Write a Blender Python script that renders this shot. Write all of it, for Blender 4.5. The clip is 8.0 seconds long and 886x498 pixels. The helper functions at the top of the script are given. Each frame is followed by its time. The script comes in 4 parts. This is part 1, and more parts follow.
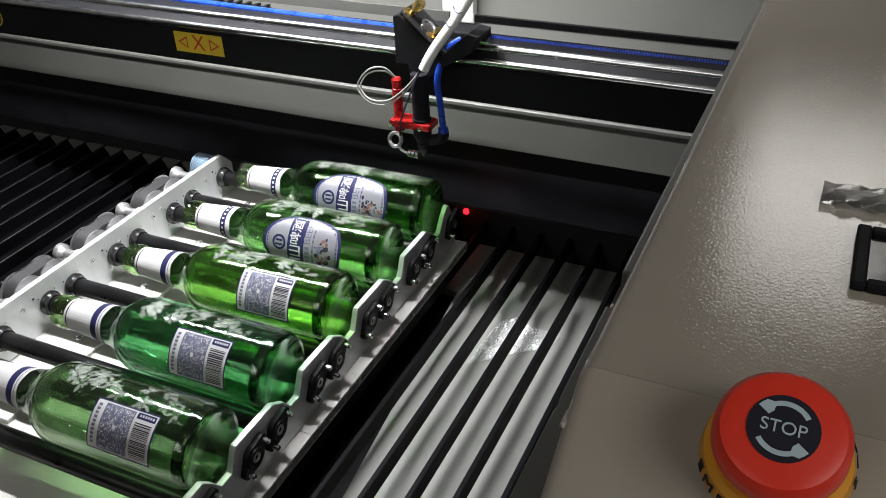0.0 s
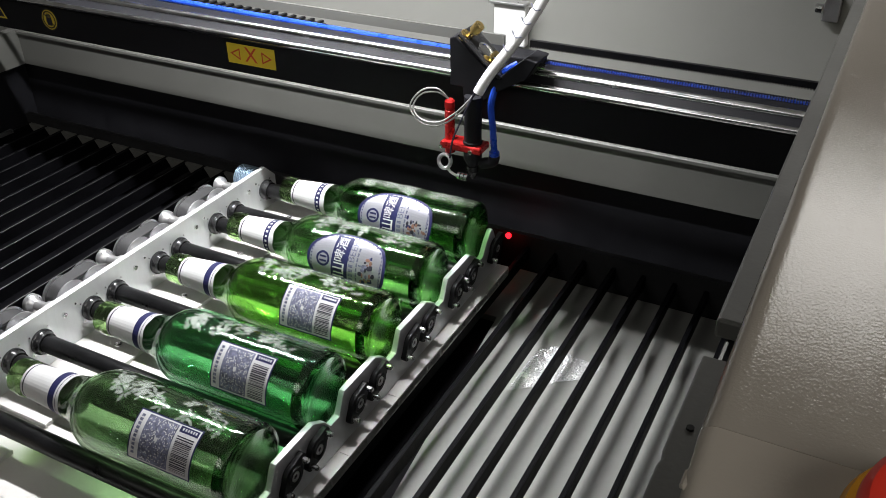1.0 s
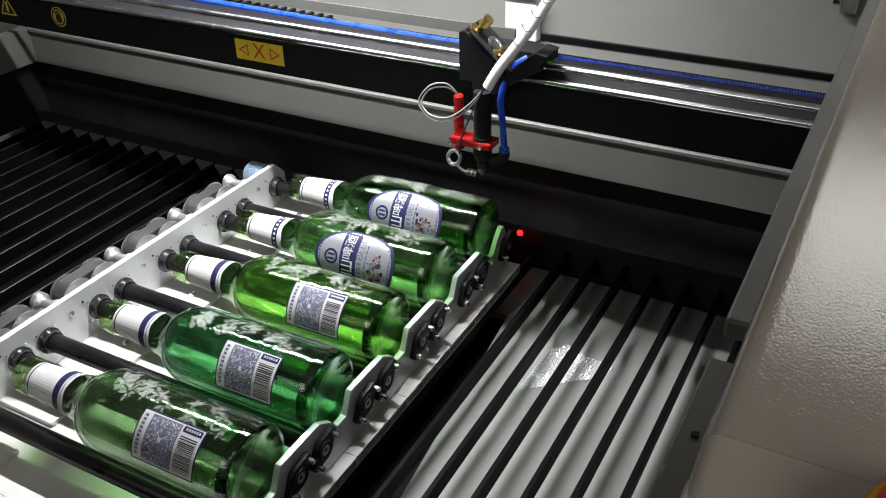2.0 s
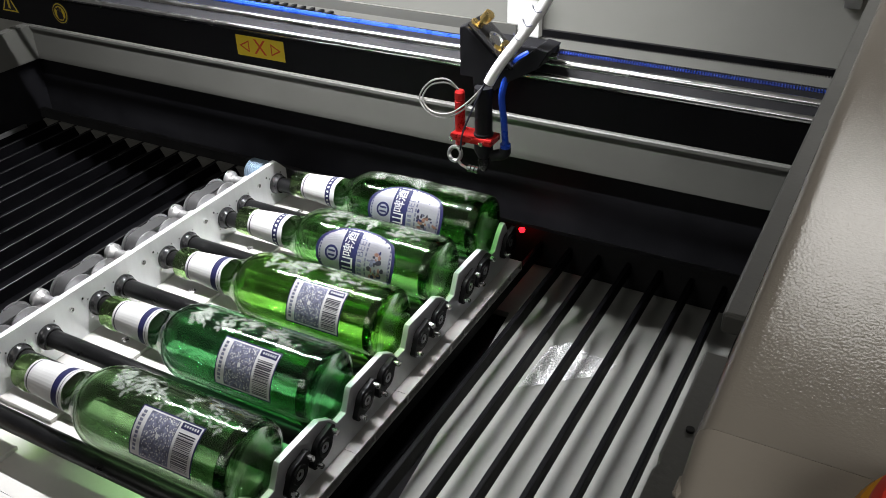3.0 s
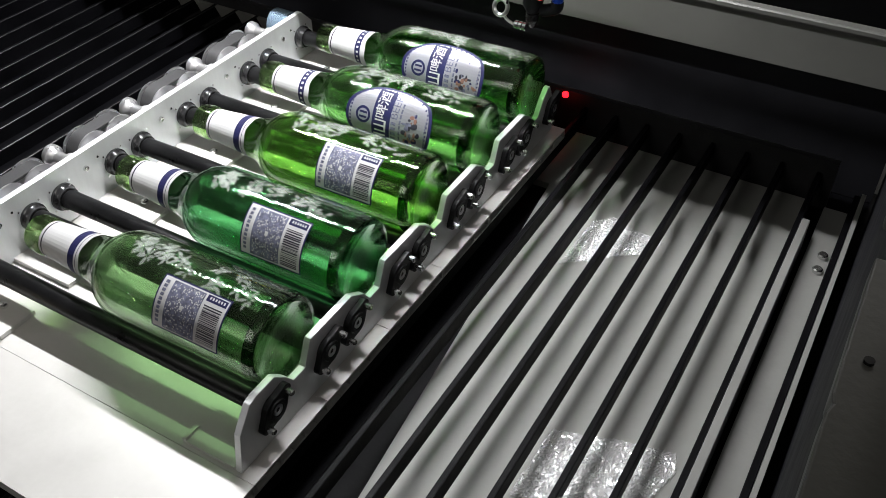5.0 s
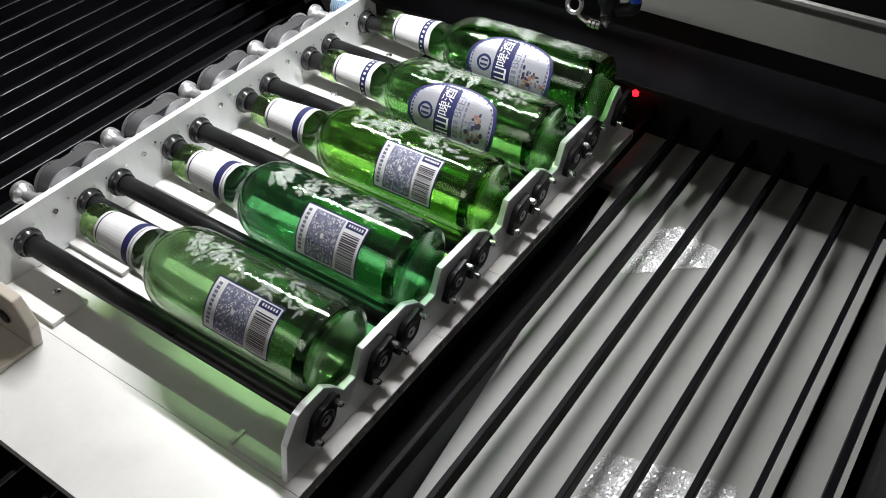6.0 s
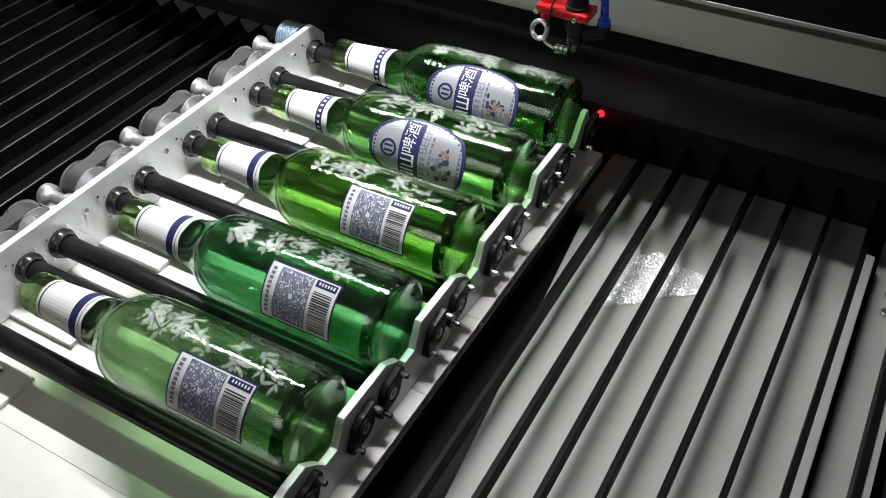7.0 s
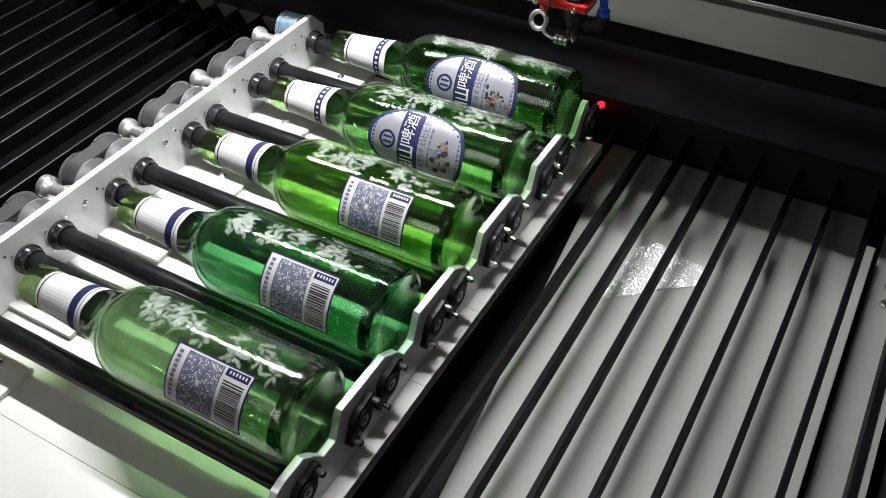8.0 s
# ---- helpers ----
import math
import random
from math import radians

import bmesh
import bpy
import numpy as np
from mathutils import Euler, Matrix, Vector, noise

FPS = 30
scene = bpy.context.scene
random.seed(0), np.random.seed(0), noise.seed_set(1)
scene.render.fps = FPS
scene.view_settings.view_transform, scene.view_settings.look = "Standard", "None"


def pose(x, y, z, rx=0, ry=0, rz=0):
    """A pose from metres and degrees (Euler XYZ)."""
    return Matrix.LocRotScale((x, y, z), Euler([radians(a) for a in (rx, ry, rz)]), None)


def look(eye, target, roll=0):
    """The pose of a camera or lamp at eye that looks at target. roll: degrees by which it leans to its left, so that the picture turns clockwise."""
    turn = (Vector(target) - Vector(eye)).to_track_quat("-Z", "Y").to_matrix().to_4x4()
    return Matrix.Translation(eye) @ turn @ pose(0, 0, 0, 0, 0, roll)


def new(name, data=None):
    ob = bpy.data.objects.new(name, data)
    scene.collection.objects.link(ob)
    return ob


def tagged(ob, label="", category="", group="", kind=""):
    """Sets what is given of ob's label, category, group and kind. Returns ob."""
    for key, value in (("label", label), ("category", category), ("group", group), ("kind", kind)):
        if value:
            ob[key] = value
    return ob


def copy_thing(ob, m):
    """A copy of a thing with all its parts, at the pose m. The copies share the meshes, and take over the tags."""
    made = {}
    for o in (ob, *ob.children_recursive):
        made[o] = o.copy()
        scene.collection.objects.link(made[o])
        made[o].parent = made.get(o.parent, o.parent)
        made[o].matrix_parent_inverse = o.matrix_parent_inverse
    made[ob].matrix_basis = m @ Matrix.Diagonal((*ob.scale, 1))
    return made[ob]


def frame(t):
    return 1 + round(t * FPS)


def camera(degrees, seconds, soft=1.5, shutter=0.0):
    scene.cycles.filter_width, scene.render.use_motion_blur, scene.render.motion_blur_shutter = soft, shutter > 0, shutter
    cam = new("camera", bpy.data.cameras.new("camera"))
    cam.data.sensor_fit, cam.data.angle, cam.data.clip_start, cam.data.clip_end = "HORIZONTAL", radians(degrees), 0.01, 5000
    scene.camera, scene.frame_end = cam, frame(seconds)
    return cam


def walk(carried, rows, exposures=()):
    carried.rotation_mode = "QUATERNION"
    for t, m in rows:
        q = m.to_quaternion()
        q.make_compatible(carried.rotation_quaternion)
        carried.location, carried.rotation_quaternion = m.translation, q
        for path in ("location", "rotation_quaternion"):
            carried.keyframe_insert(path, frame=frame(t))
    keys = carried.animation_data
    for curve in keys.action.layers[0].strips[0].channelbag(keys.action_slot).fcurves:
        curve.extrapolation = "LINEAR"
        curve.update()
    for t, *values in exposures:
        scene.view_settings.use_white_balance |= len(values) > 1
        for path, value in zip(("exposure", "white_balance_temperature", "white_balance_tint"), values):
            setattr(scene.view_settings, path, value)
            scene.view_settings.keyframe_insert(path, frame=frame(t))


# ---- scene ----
cam = camera(53.5, 8.0, soft=0.8)
D = 0.1  # the plan below is in decimetres; parts are scaled to metres as they are made
PATH = [
    (0, (3.66, -3.637, 4.838), (2.911, -2.13, 3.758), -2.8),
    (0.5, (3.468, -3.674, 4.899), (2.707, -2.159, 3.839), -1.3),
    (1, (3.394, -3.656, 4.855), (2.596, -2.15, 3.809), -0.8),
    (1.5, (3.397, -3.584, 4.817), (2.578, -2.09, 3.77), -1.2),
    (3, (3.431, -3.489, 4.747), (2.591, -2.01, 3.695), -1.7),
    (3.5, (3.419, -3.479, 4.727), (2.581, -2.004, 3.667), -1.8),
    (4, (3.353, -3.486, 4.657), (2.536, -2.028, 3.557), -1.4),
    (4.5, (3.312, -3.459, 4.606), (2.508, -2.029, 3.462), -1.2),
    (4.7, (3.14, -3.362, 4.464), (2.379, -1.978, 3.237), -0.5),
    (5.8, (2.869, -2.874, 4.494), (1.997, -1.685, 3.142), -1.5),
    (6, (2.744, -2.893, 4.53), (1.89, -1.692, 3.178), -1.1),
    (6.5, (2.425, -2.709, 4.557), (1.627, -1.447, 3.227), -1.7),
    (7, (2.273, -2.561, 4.482), (1.518, -1.289, 3.136), -1.4),
    (7.5, (2.284, -2.499, 4.46), (1.526, -1.241, 3.103), -1.7),
    (8, (2.296, -2.54, 4.479), (1.542, -1.283, 3.118), -1.6),
]
walk(cam, [(t, look(Vector(eye) * D, Vector(target) * D, roll)) for t, eye, target, roll in PATH])

# ---- light ----
world = bpy.data.worlds.new("room_air")
scene.world = world
world.use_nodes = True
world.node_tree.nodes["Background"].inputs[0].default_value = (0.75, 0.85, 1.0, 1)
world.node_tree.nodes["Background"].inputs[1].default_value = 0.12
scene.view_settings.exposure = 0.13


def area_lamp(name, eye, target, sx, sy, watts, color, spread=180):
    data = bpy.data.lights.new(name, "AREA")
    data.shape, data.size, data.size_y, data.energy, data.color = "RECTANGLE", sx * D, sy * D, watts, color
    data.spread = radians(spread)
    ob = new(name, data)
    ob.matrix_world = look(Vector(eye) * D, Vector(target) * D)
    return ob


area_lamp("led_strip_light", (-2.75, 2.95, 6.0), (-2.75, 2.85, 0), 6.1, 0.16, 9.6, (0.985, 0.985, 1.0), 128)
area_lamp("far_window_light", (3.7, 24.0, 17.2), (3.5, 0, 3.0), 5.0, 5.6, 3.6, (1.0, 0.97, 0.92))
# unseen fill lamp, added on the right to brighten the deck
area_lamp("workshop_light", (16.0, -9.0, 14.5), (0.0, 1.0, 1.5), 10.0, 8.0, 10.0, (1.0, 0.97, 0.92))

# unseen fill lamp in front, added to lift the ledge and the beam
area_lamp("front_fill_light", (-5.0, -20.0, 15.0), (-2.0, 3.0, 0), 10.0, 8.0, 6.5, (1.0, 0.97, 0.92))

# ---- materials ----


def mat(name, color, rough=0.5, metal=0.0, var=0.12, scale=40.0, bump=0.0, bump_scale=300.0, coat=0.0, rough_var=0.1, spec=0.5, stretch=None, depth=0.0004):
    m = bpy.data.materials.new(name)
    m.use_nodes = True
    nt = m.node_tree
    b = nt.nodes["Principled BSDF"]
    b.inputs["Metallic"].default_value = metal
    b.inputs["Coat Weight"].default_value = coat
    b.inputs["Specular IOR Level"].default_value = spec
    co = nt.nodes.new("ShaderNodeTexCoord")
    mp = nt.nodes.new("ShaderNodeMapping")
    nt.links.new(co.outputs["Object"], mp.inputs["Vector"])
    if stretch:
        mp.inputs["Scale"].default_value = stretch
    n1 = nt.nodes.new("ShaderNodeTexNoise")
    n1.inputs["Scale"].default_value, n1.inputs["Detail"].default_value = scale, 6
    n2 = nt.nodes.new("ShaderNodeTexNoise")
    n2.inputs["Scale"].default_value, n2.inputs["Detail"].default_value = scale * 7, 4
    for n in (n1, n2):
        nt.links.new(mp.outputs["Vector"], n.inputs["Vector"])
    mx = nt.nodes.new("ShaderNodeMath")
    mx.operation = "MULTIPLY_ADD"
    mx.inputs[1].default_value = 0.4
    nt.links.new(n2.outputs[0], mx.inputs[0])
    nt.links.new(n1.outputs[0], mx.inputs[2])
    ramp = nt.nodes.new("ShaderNodeValToRGB")
    ramp.color_ramp.elements[0].position, ramp.color_ramp.elements[1].position = 0.4, 1.0
    ramp.color_ramp.elements[0].color = (*[c * (1 - var) for c in color], 1)
    ramp.color_ramp.elements[1].color = (*[min(1, c * (1 + var)) for c in color], 1)
    nt.links.new(mx.outputs[0], ramp.inputs[0])
    nt.links.new(ramp.outputs[0], b.inputs["Base Color"])
    rr = nt.nodes.new("ShaderNodeMapRange")
    rr.inputs[1].default_value, rr.inputs[2].default_value = 0.4, 1.0
    rr.inputs[3].default_value, rr.inputs[4].default_value = max(0.02, rough - rough_var), min(1, rough + rough_var)
    nt.links.new(mx.outputs[0], rr.inputs[0])
    nt.links.new(rr.outputs[0], b.inputs["Roughness"])
    if bump:
        n3 = nt.nodes.new("ShaderNodeTexNoise")
        n3.inputs["Scale"].default_value, n3.inputs["Detail"].default_value = bump_scale, 3
        nt.links.new(mp.outputs["Vector"], n3.inputs["Vector"])
        bp = nt.nodes.new("ShaderNodeBump")
        bp.inputs["Strength"].default_value, bp.inputs["Distance"].default_value = bump, depth
        nt.links.new(n3.outputs[0], bp.inputs["Height"])
        nt.links.new(bp.outputs[0], b.inputs["Normal"])
    return m


def glass(name, color, clear):
    """Bottle glass: part refracting, part thin and clear with a polished skin."""
    m = bpy.data.materials.new(name)
    m.use_nodes = True
    nt = m.node_tree
    nt.nodes.remove(nt.nodes["Principled BSDF"])
    out = nt.nodes["Material Output"]
    n = nt.nodes.new("ShaderNodeTexNoise")
    n.inputs["Scale"].default_value, n.inputs["Detail"].default_value = 60, 2
    bp = nt.nodes.new("ShaderNodeBump")
    bp.inputs["Strength"].default_value, bp.inputs["Distance"].default_value = 0.06, 0.001
    nt.links.new(n.outputs[0], bp.inputs["Height"])
    g = nt.nodes.new("ShaderNodeBsdfGlass")
    g.inputs["Color"].default_value, g.inputs["Roughness"].default_value, g.inputs["IOR"].default_value = (*color, 1), 0.0, 1.5
    tr = nt.nodes.new("ShaderNodeBsdfTransparent")
    tr.inputs["Color"].default_value = (*color, 1)
    gl = nt.nodes.new("ShaderNodeBsdfGlossy")
    gl.inputs["Roughness"].default_value = 0.02
    lw = nt.nodes.new("ShaderNodeLayerWeight")
    lw.inputs["Blend"].default_value = 0.5
    pw = nt.nodes.new("ShaderNodeMath")
    pw.operation, pw.inputs[1].default_value = "POWER", 3.0
    fr = nt.nodes.new("ShaderNodeMath")
    fr.operation, fr.inputs[1].default_value, fr.inputs[2].default_value = "MULTIPLY_ADD", 0.75, 0.075
    nt.links.new(lw.outputs["Facing"], pw.inputs[0])
    nt.links.new(pw.outputs[0], fr.inputs[0])
    nt.links.new(bp.outputs[0], gl.inputs["Normal"])
    skin = nt.nodes.new("ShaderNodeMixShader")
    nt.links.new(fr.outputs[0], skin.inputs[0])
    nt.links.new(tr.outputs[0], skin.inputs[1])
    nt.links.new(gl.outputs[0], skin.inputs[2])
    mix = nt.nodes.new("ShaderNodeMixShader")
    mix.inputs[0].default_value = clear
    nt.links.new(g.outputs[0], mix.inputs[1])
    nt.links.new(skin.outputs[0], mix.inputs[2])
    nt.links.new(mix.outputs[0], out.inputs["Surface"])
    return m


def glow(name, color, strength):
    m = bpy.data.materials.new(name)
    m.use_nodes = True
    b = m.node_tree.nodes["Principled BSDF"]
    b.inputs["Base Color"].default_value = (*color, 1)
    b.inputs["Emission Color"].default_value, b.inputs["Emission Strength"].default_value = (*color, 1), strength
    return m


ALU = mat("brushed_aluminium", (0.62, 0.63, 0.64), 0.42, 0.45, 0.06, 30, 0.12, 500, stretch=(1, 6, 1))
ALU_SHEET = mat("satin_aluminium_sheet", (0.47, 0.462, 0.445), 0.42, 0.1, 0.06, 25, 0.08, 600)
ZINC = mat("bright_zinc_plate", (0.56, 0.56, 0.57), 0.3, 0.88, 0.06, 80, rough_var=0.06)
STEEL = mat("bright_steel", (0.7, 0.7, 0.7), 0.2, 1.0, 0.1, 80)
DULL_STEEL = mat("dull_machined_steel", (0.55, 0.55, 0.56), 0.33, 0.95, 0.12, 80, 0.1, 700)
RUBBER = mat("black_rubber", (0.005, 0.005, 0.0055), 0.34, 0, 0.35, 60, 0.25, 350, spec=0.2)
BELT = mat("grey_black_belt_rubber", (0.02, 0.02, 0.021), 0.55, 0, 0.25, 60, 0.25, 350)
BLACK = mat("black_anodised", (0.008, 0.008, 0.0098), 0.6, 0.0, 0.3, 30, 0.1, 500, spec=0.15)
BLACK_GLOSS = mat("gloss_black_metal", (0.012, 0.012, 0.013), 0.2, 0.0, 0.2, 40)
BLADE = mat("blackened_blade_steel", (0.0022, 0.0022, 0.0028), 0.5, 0.0, 0.4, 25, 0.2, 300, spec=0.06)
BAR = mat("dark_grey_bed_frame", (0.018, 0.018, 0.019), 0.5, 0.0, 0.3, 25, 0.2, 300, spec=0.15)
RAIL = mat("mid_grey_rail_paint", (0.17, 0.17, 0.16), 0.5, 0.0, 0.1, 12, 0.2, 300, spec=0.3)
# thin broken highlight along the blades, painted as a lighter edge colour
EDGE = mat("blade_edge_glint", (0.007, 0.007, 0.008), 0.42, 0.4, 0.95, 18, 0.2, 300, stretch=(1, 0.3, 1))
BODY = mat("beige_powder_coat", (0.34, 0.305, 0.26), 0.07, 0.0, 0.04, 12, 0.17, 950, rough_var=0.02)
GREY_PAINT = mat("grey_painted_steel", (0.095, 0.095, 0.087), 0.45, 0.0, 0.08, 14, 0.25, 420)
LID = mat("light_grey_lid_paint", (0.21, 0.21, 0.195), 0.4, 0.0, 0.04, 8, 0.3, 420)
SHEET = mat("greyish_white_sheet", (0.205, 0.205, 0.193), 0.58, 0.0, 0.07, 9, 0.1, 300, rough_var=0.04, spec=0.35)
WHITE = mat("white_plastic", (0.62, 0.62, 0.61), 0.4, 0, 0.05, 30)
PAPER = mat("white_label_paper", (0.39, 0.39, 0.39), 0.5, 0, 0.05, 60)
SILVER = mat("silver_label_foil", (0.215, 0.217, 0.24), 0.36, 0.45, 0.08, 60)
NAVY = mat("navy_ink", (0.012, 0.013, 0.05), 0.5, 0, 0.15, 80, spec=0.15)
INK = mat("black_ink", (0.02, 0.02, 0.03), 0.5, 0, 0.2, 80, spec=0.15)
GREY_INK = mat("grey_code_print", (0.1, 0.105, 0.15), 0.5, 0, 0.7, 330, spec=0.15)
BROWN = mat("brown_ink", (0.14, 0.07, 0.05), 0.5, 0, 0.4, 200)
FLOWER = mat("white_enamel_print", (0.4, 0.45, 0.4), 0.4, 0, 0.1, 90)
RED = mat("red_anodised", (0.42, 0.015, 0.015), 0.3, 0.5, 0.15, 60)
STOP_RED = mat("red_button_plastic", (0.75, 0.035, 0.015), 0.38, 0, 0.06, 30)
YELLOW = mat("yellow_sticker", (0.62, 0.46, 0.03), 0.45, 0, 0.06, 40)
AMBER = mat("amber_button_collar", (0.75, 0.33, 0.02), 0.4, 0, 0.06, 40)
BLUE = mat("blue_hose_plastic", (0.012, 0.05, 0.36), 0.3, 0, 0.15, 60)
BRASS = mat("brass", (0.75, 0.55, 0.22), 0.28, 1.0, 0.1, 80)
WIRE = mat("grey_wire_sleeve", (0.2, 0.2, 0.19), 0.5, 0, 0.15, 80)
FILM = mat("clear_crinkled_film", (0.7, 0.7, 0.7), 0.24, 0.35, 0.1, 60, spec=1.0)
FILM.node_tree.nodes["Principled BSDF"].inputs["Alpha"].default_value = 0.7
WALL = mat("workshop_wall_paint", (0.62, 0.62, 0.6), 0.7, 0, 0.05, 3)
CONCRETE = mat("concrete_floor", (0.25, 0.25, 0.24), 0.7, 0, 0.15, 4, 0.2, 60)
LASER = glow("red_laser_spot", (1.0, 0.004, 0.008), 9.0)
FLOWER.node_tree.nodes["Principled BSDF"].inputs["Alpha"].default_value = 0.24
HEEL = glass("thick_dark_green_glass", (0.2, 0.4, 0.2), 0.8)
# paler than the body glass: the lip's backlight is put into the tint
LIP = glass("backlit_neck_glass", (0.73, 0.93, 0.58), 0.85)
GREENS = [
    glass("green_glass_deep", (0.66, 0.895, 0.605), 0.8),
    glass("green_glass_mid", (0.70, 0.91, 0.63), 0.8),
    glass("yellow_green_glass", (0.71, 0.93, 0.54), 0.8),
    glass("blue_green_glass", (0.58, 0.85, 0.64), 0.8),
    glass("pale_green_glass", (0.715, 0.845, 0.67), 0.8),
]

# ---- mesh helpers ----


def part(name, bm, material, parent=None, label="", smooth=False, m=None):
    """One mesh object out of a bmesh drawn in decimetres."""
    bmesh.ops.scale(bm, vec=(D, D, D), verts=bm.verts)
    me = bpy.data.meshes.new(name)
    bm.to_mesh(me)
    bm.free()
    me.materials.append(material)
    if smooth:
        me.shade_smooth()
        me.set_sharp_from_angle(angle=radians(35))
    ob = new(name, me)
    if parent:
        ob.parent = parent
    if m is not None:
        ob.matrix_basis = m
    if label:
        ob["label"] = label
    return ob


def thing(name, x, y, z, label, category, group="", kind=""):
    ob = new(name)
    ob.empty_display_size = 0.01
    ob.location = (x * D, y * D, z * D)
    return tagged(ob, label, category, group, kind)


def box(bm, x0, x1, y0, y1, z0, z1, bevel=0.0):
    vs = bmesh.ops.create_cube(bm, size=1)["verts"]
    for v in vs:
        v.co = Vector(((x0 + x1) / 2 + v.co.x * (x1 - x0), (y0 + y1) / 2 + v.co.y * (y1 - y0), (z0 + z1) / 2 + v.co.z * (z1 - z0)))
    if bevel:
        es = list({e for v in vs for e in v.link_edges})
        bmesh.ops.bevel(bm, geom=es, offset=bevel, segments=2, affect="EDGES", profile=0.5)
    return bm


def boxed(*a, bevel=0.0):
    return box(bmesh.new(), *a, bevel=bevel)


def turn_to(axis):
    return {"x": Matrix.Rotation(radians(90), 4, "Y"), "y": Matrix.Rotation(radians(-90), 4, "X"), "z": Matrix.Identity(4)}[axis]


def lathe(bm, profile, axis, at=(0, 0, 0), n=32):
    """Spin (along, radius) rows round an axis; closes the ends that have a radius of 0."""
    rot = Matrix.Translation(at) @ turn_to(axis)
    rings = []
    for a, r in profile:
        if r < 1e-5:
            rings.append([bm.verts.new(rot @ Vector((0, 0, a)))])
        else:
            rings.append([bm.verts.new(rot @ Vector((r * math.cos(2 * math.pi * i / n), r * math.sin(2 * math.pi * i / n), a))) for i in range(n)])
    for p, q in zip(rings, rings[1:]):
        for i in range(n):
            j = (i + 1) % n
            if len(p) == 1 and len(q) == 1:
                continue
            if len(p) == 1:
                bm.faces.new((p[0], q[i], q[j]))
            elif len(q) == 1:
                bm.faces.new((p[i], p[j], q[0]))
            else:
                bm.faces.new((p[i], p[j], q[j], q[i]))
    bmesh.ops.recalc_face_normals(bm, faces=bm.faces)
    return bm


def cyl(bm, axis, at, r, a0, a1, n=24, c=0.0):
    return lathe(bm, [(a0, 0), (a0, r - c), (a0 + c, r), (a1 - c, r), (a1, r - c), (a1, 0)] if c else [(a0, 0), (a0, r), (a1, r), (a1, 0)], axis, at, n)


def slab(bm, outline, axis, a0, a1, bevel=0.0):
    """Push an outline (pairs in the plane across the axis) from a0 to a1."""
    place = {"x": lambda a, p: (a, p[0], p[1]), "y": lambda a, p: (p[0], a, p[1]), "z": lambda a, p: (p[0], p[1], a)}[axis]
    lo = [bm.verts.new(place(a0, p)) for p in outline]
    hi = [bm.verts.new(place(a1, p)) for p in outline]
    k = len(outline)
    fs = [bm.faces.new(lo), bm.faces.new(hi)] + [bm.faces.new((lo[i], lo[(i + 1) % k], hi[(i + 1) % k], hi[i])) for i in range(k)]
    bmesh.ops.recalc_face_normals(bm, faces=fs)
    if bevel:
        bmesh.ops.bevel(bm, geom=list({e for f in fs for e in f.edges}), offset=bevel, segments=2, affect="EDGES", profile=0.5)
    return bm


def tube(bm, pts, r, n=10, steps=8, closed_ends=True):
    """A round tube along a smooth line through the points."""
    P = [Vector(p) for p in pts]
    line = []
    for i in range(len(P) - 1):
        a, b, c, d = P[max(i - 1, 0)], P[i], P[i + 1], P[min(i + 2, len(P) - 1)]
        for s in range(steps):
            t = s / steps
            line.append(0.5 * (2 * b + (c - a) * t + (2 * a - 5 * b + 4 * c - d) * t * t + (3 * b - a - 3 * c + d) * t ** 3))
    line.append(P[-1])
    rings, up = [], Vector((0.3, 0.2, 1)).normalized()
    for i, p in enumerate(line):
        way = (line[min(i + 1, len(line) - 1)] - line[max(i - 1, 0)]).normalized()
        u = way.cross(up)
        u = u.normalized() if u.length > 1e-3 else way.orthogonal().normalized()
        v = way.cross(u).normalized()
        up = u.cross(way).normalized()
        rings.append([bm.verts.new(p + r * (math.cos(2 * math.pi * k / n) * u + math.sin(2 * math.pi * k / n) * v)) for k in range(n)])
    for a, b in zip(rings, rings[1:]):
        for k in range(n):
            bm.faces.new((a[k], a[(k + 1) % n], b[(k + 1) % n], b[k]))
    if closed_ends:
        bm.faces.new(rings[0]), bm.faces.new(rings[-1])
    bmesh.ops.recalc_face_normals(bm, faces=bm.faces)
    return bm


def structure(name, bm, material, label, category, smooth=False):
    return tagged(part(name, bm, material, None, "", smooth), label, category, "", "structure")



# ---- the room and the machine's body ----
structure("floor", boxed(-30, 35, -35, 30, -9.4, -9.0), CONCRETE, "grey concrete workshop floor under the machine", "floor")
structure("ceiling", boxed(-30, 35, -35, 30, 22.0, 22.4), WALL, "plain pale workshop ceiling", "ceiling")
structure("wall_north", boxed(-30, 35, 30, 30.4, -9, 22), WALL, "plain pale grey workshop wall", "wall")
structure("wall_south", boxed(-30, 35, -35.4, -35, -9, 22), WALL, "plain pale grey workshop wall", "wall")
structure("wall_west", boxed(-30.4, -30, -35, 30, -9, 22), WALL, "plain pale grey workshop wall", "wall")
structure("wall_east", boxed(35, 35.4, -35, 30, -9, 22), WALL, "plain pale grey workshop wall", "wall")

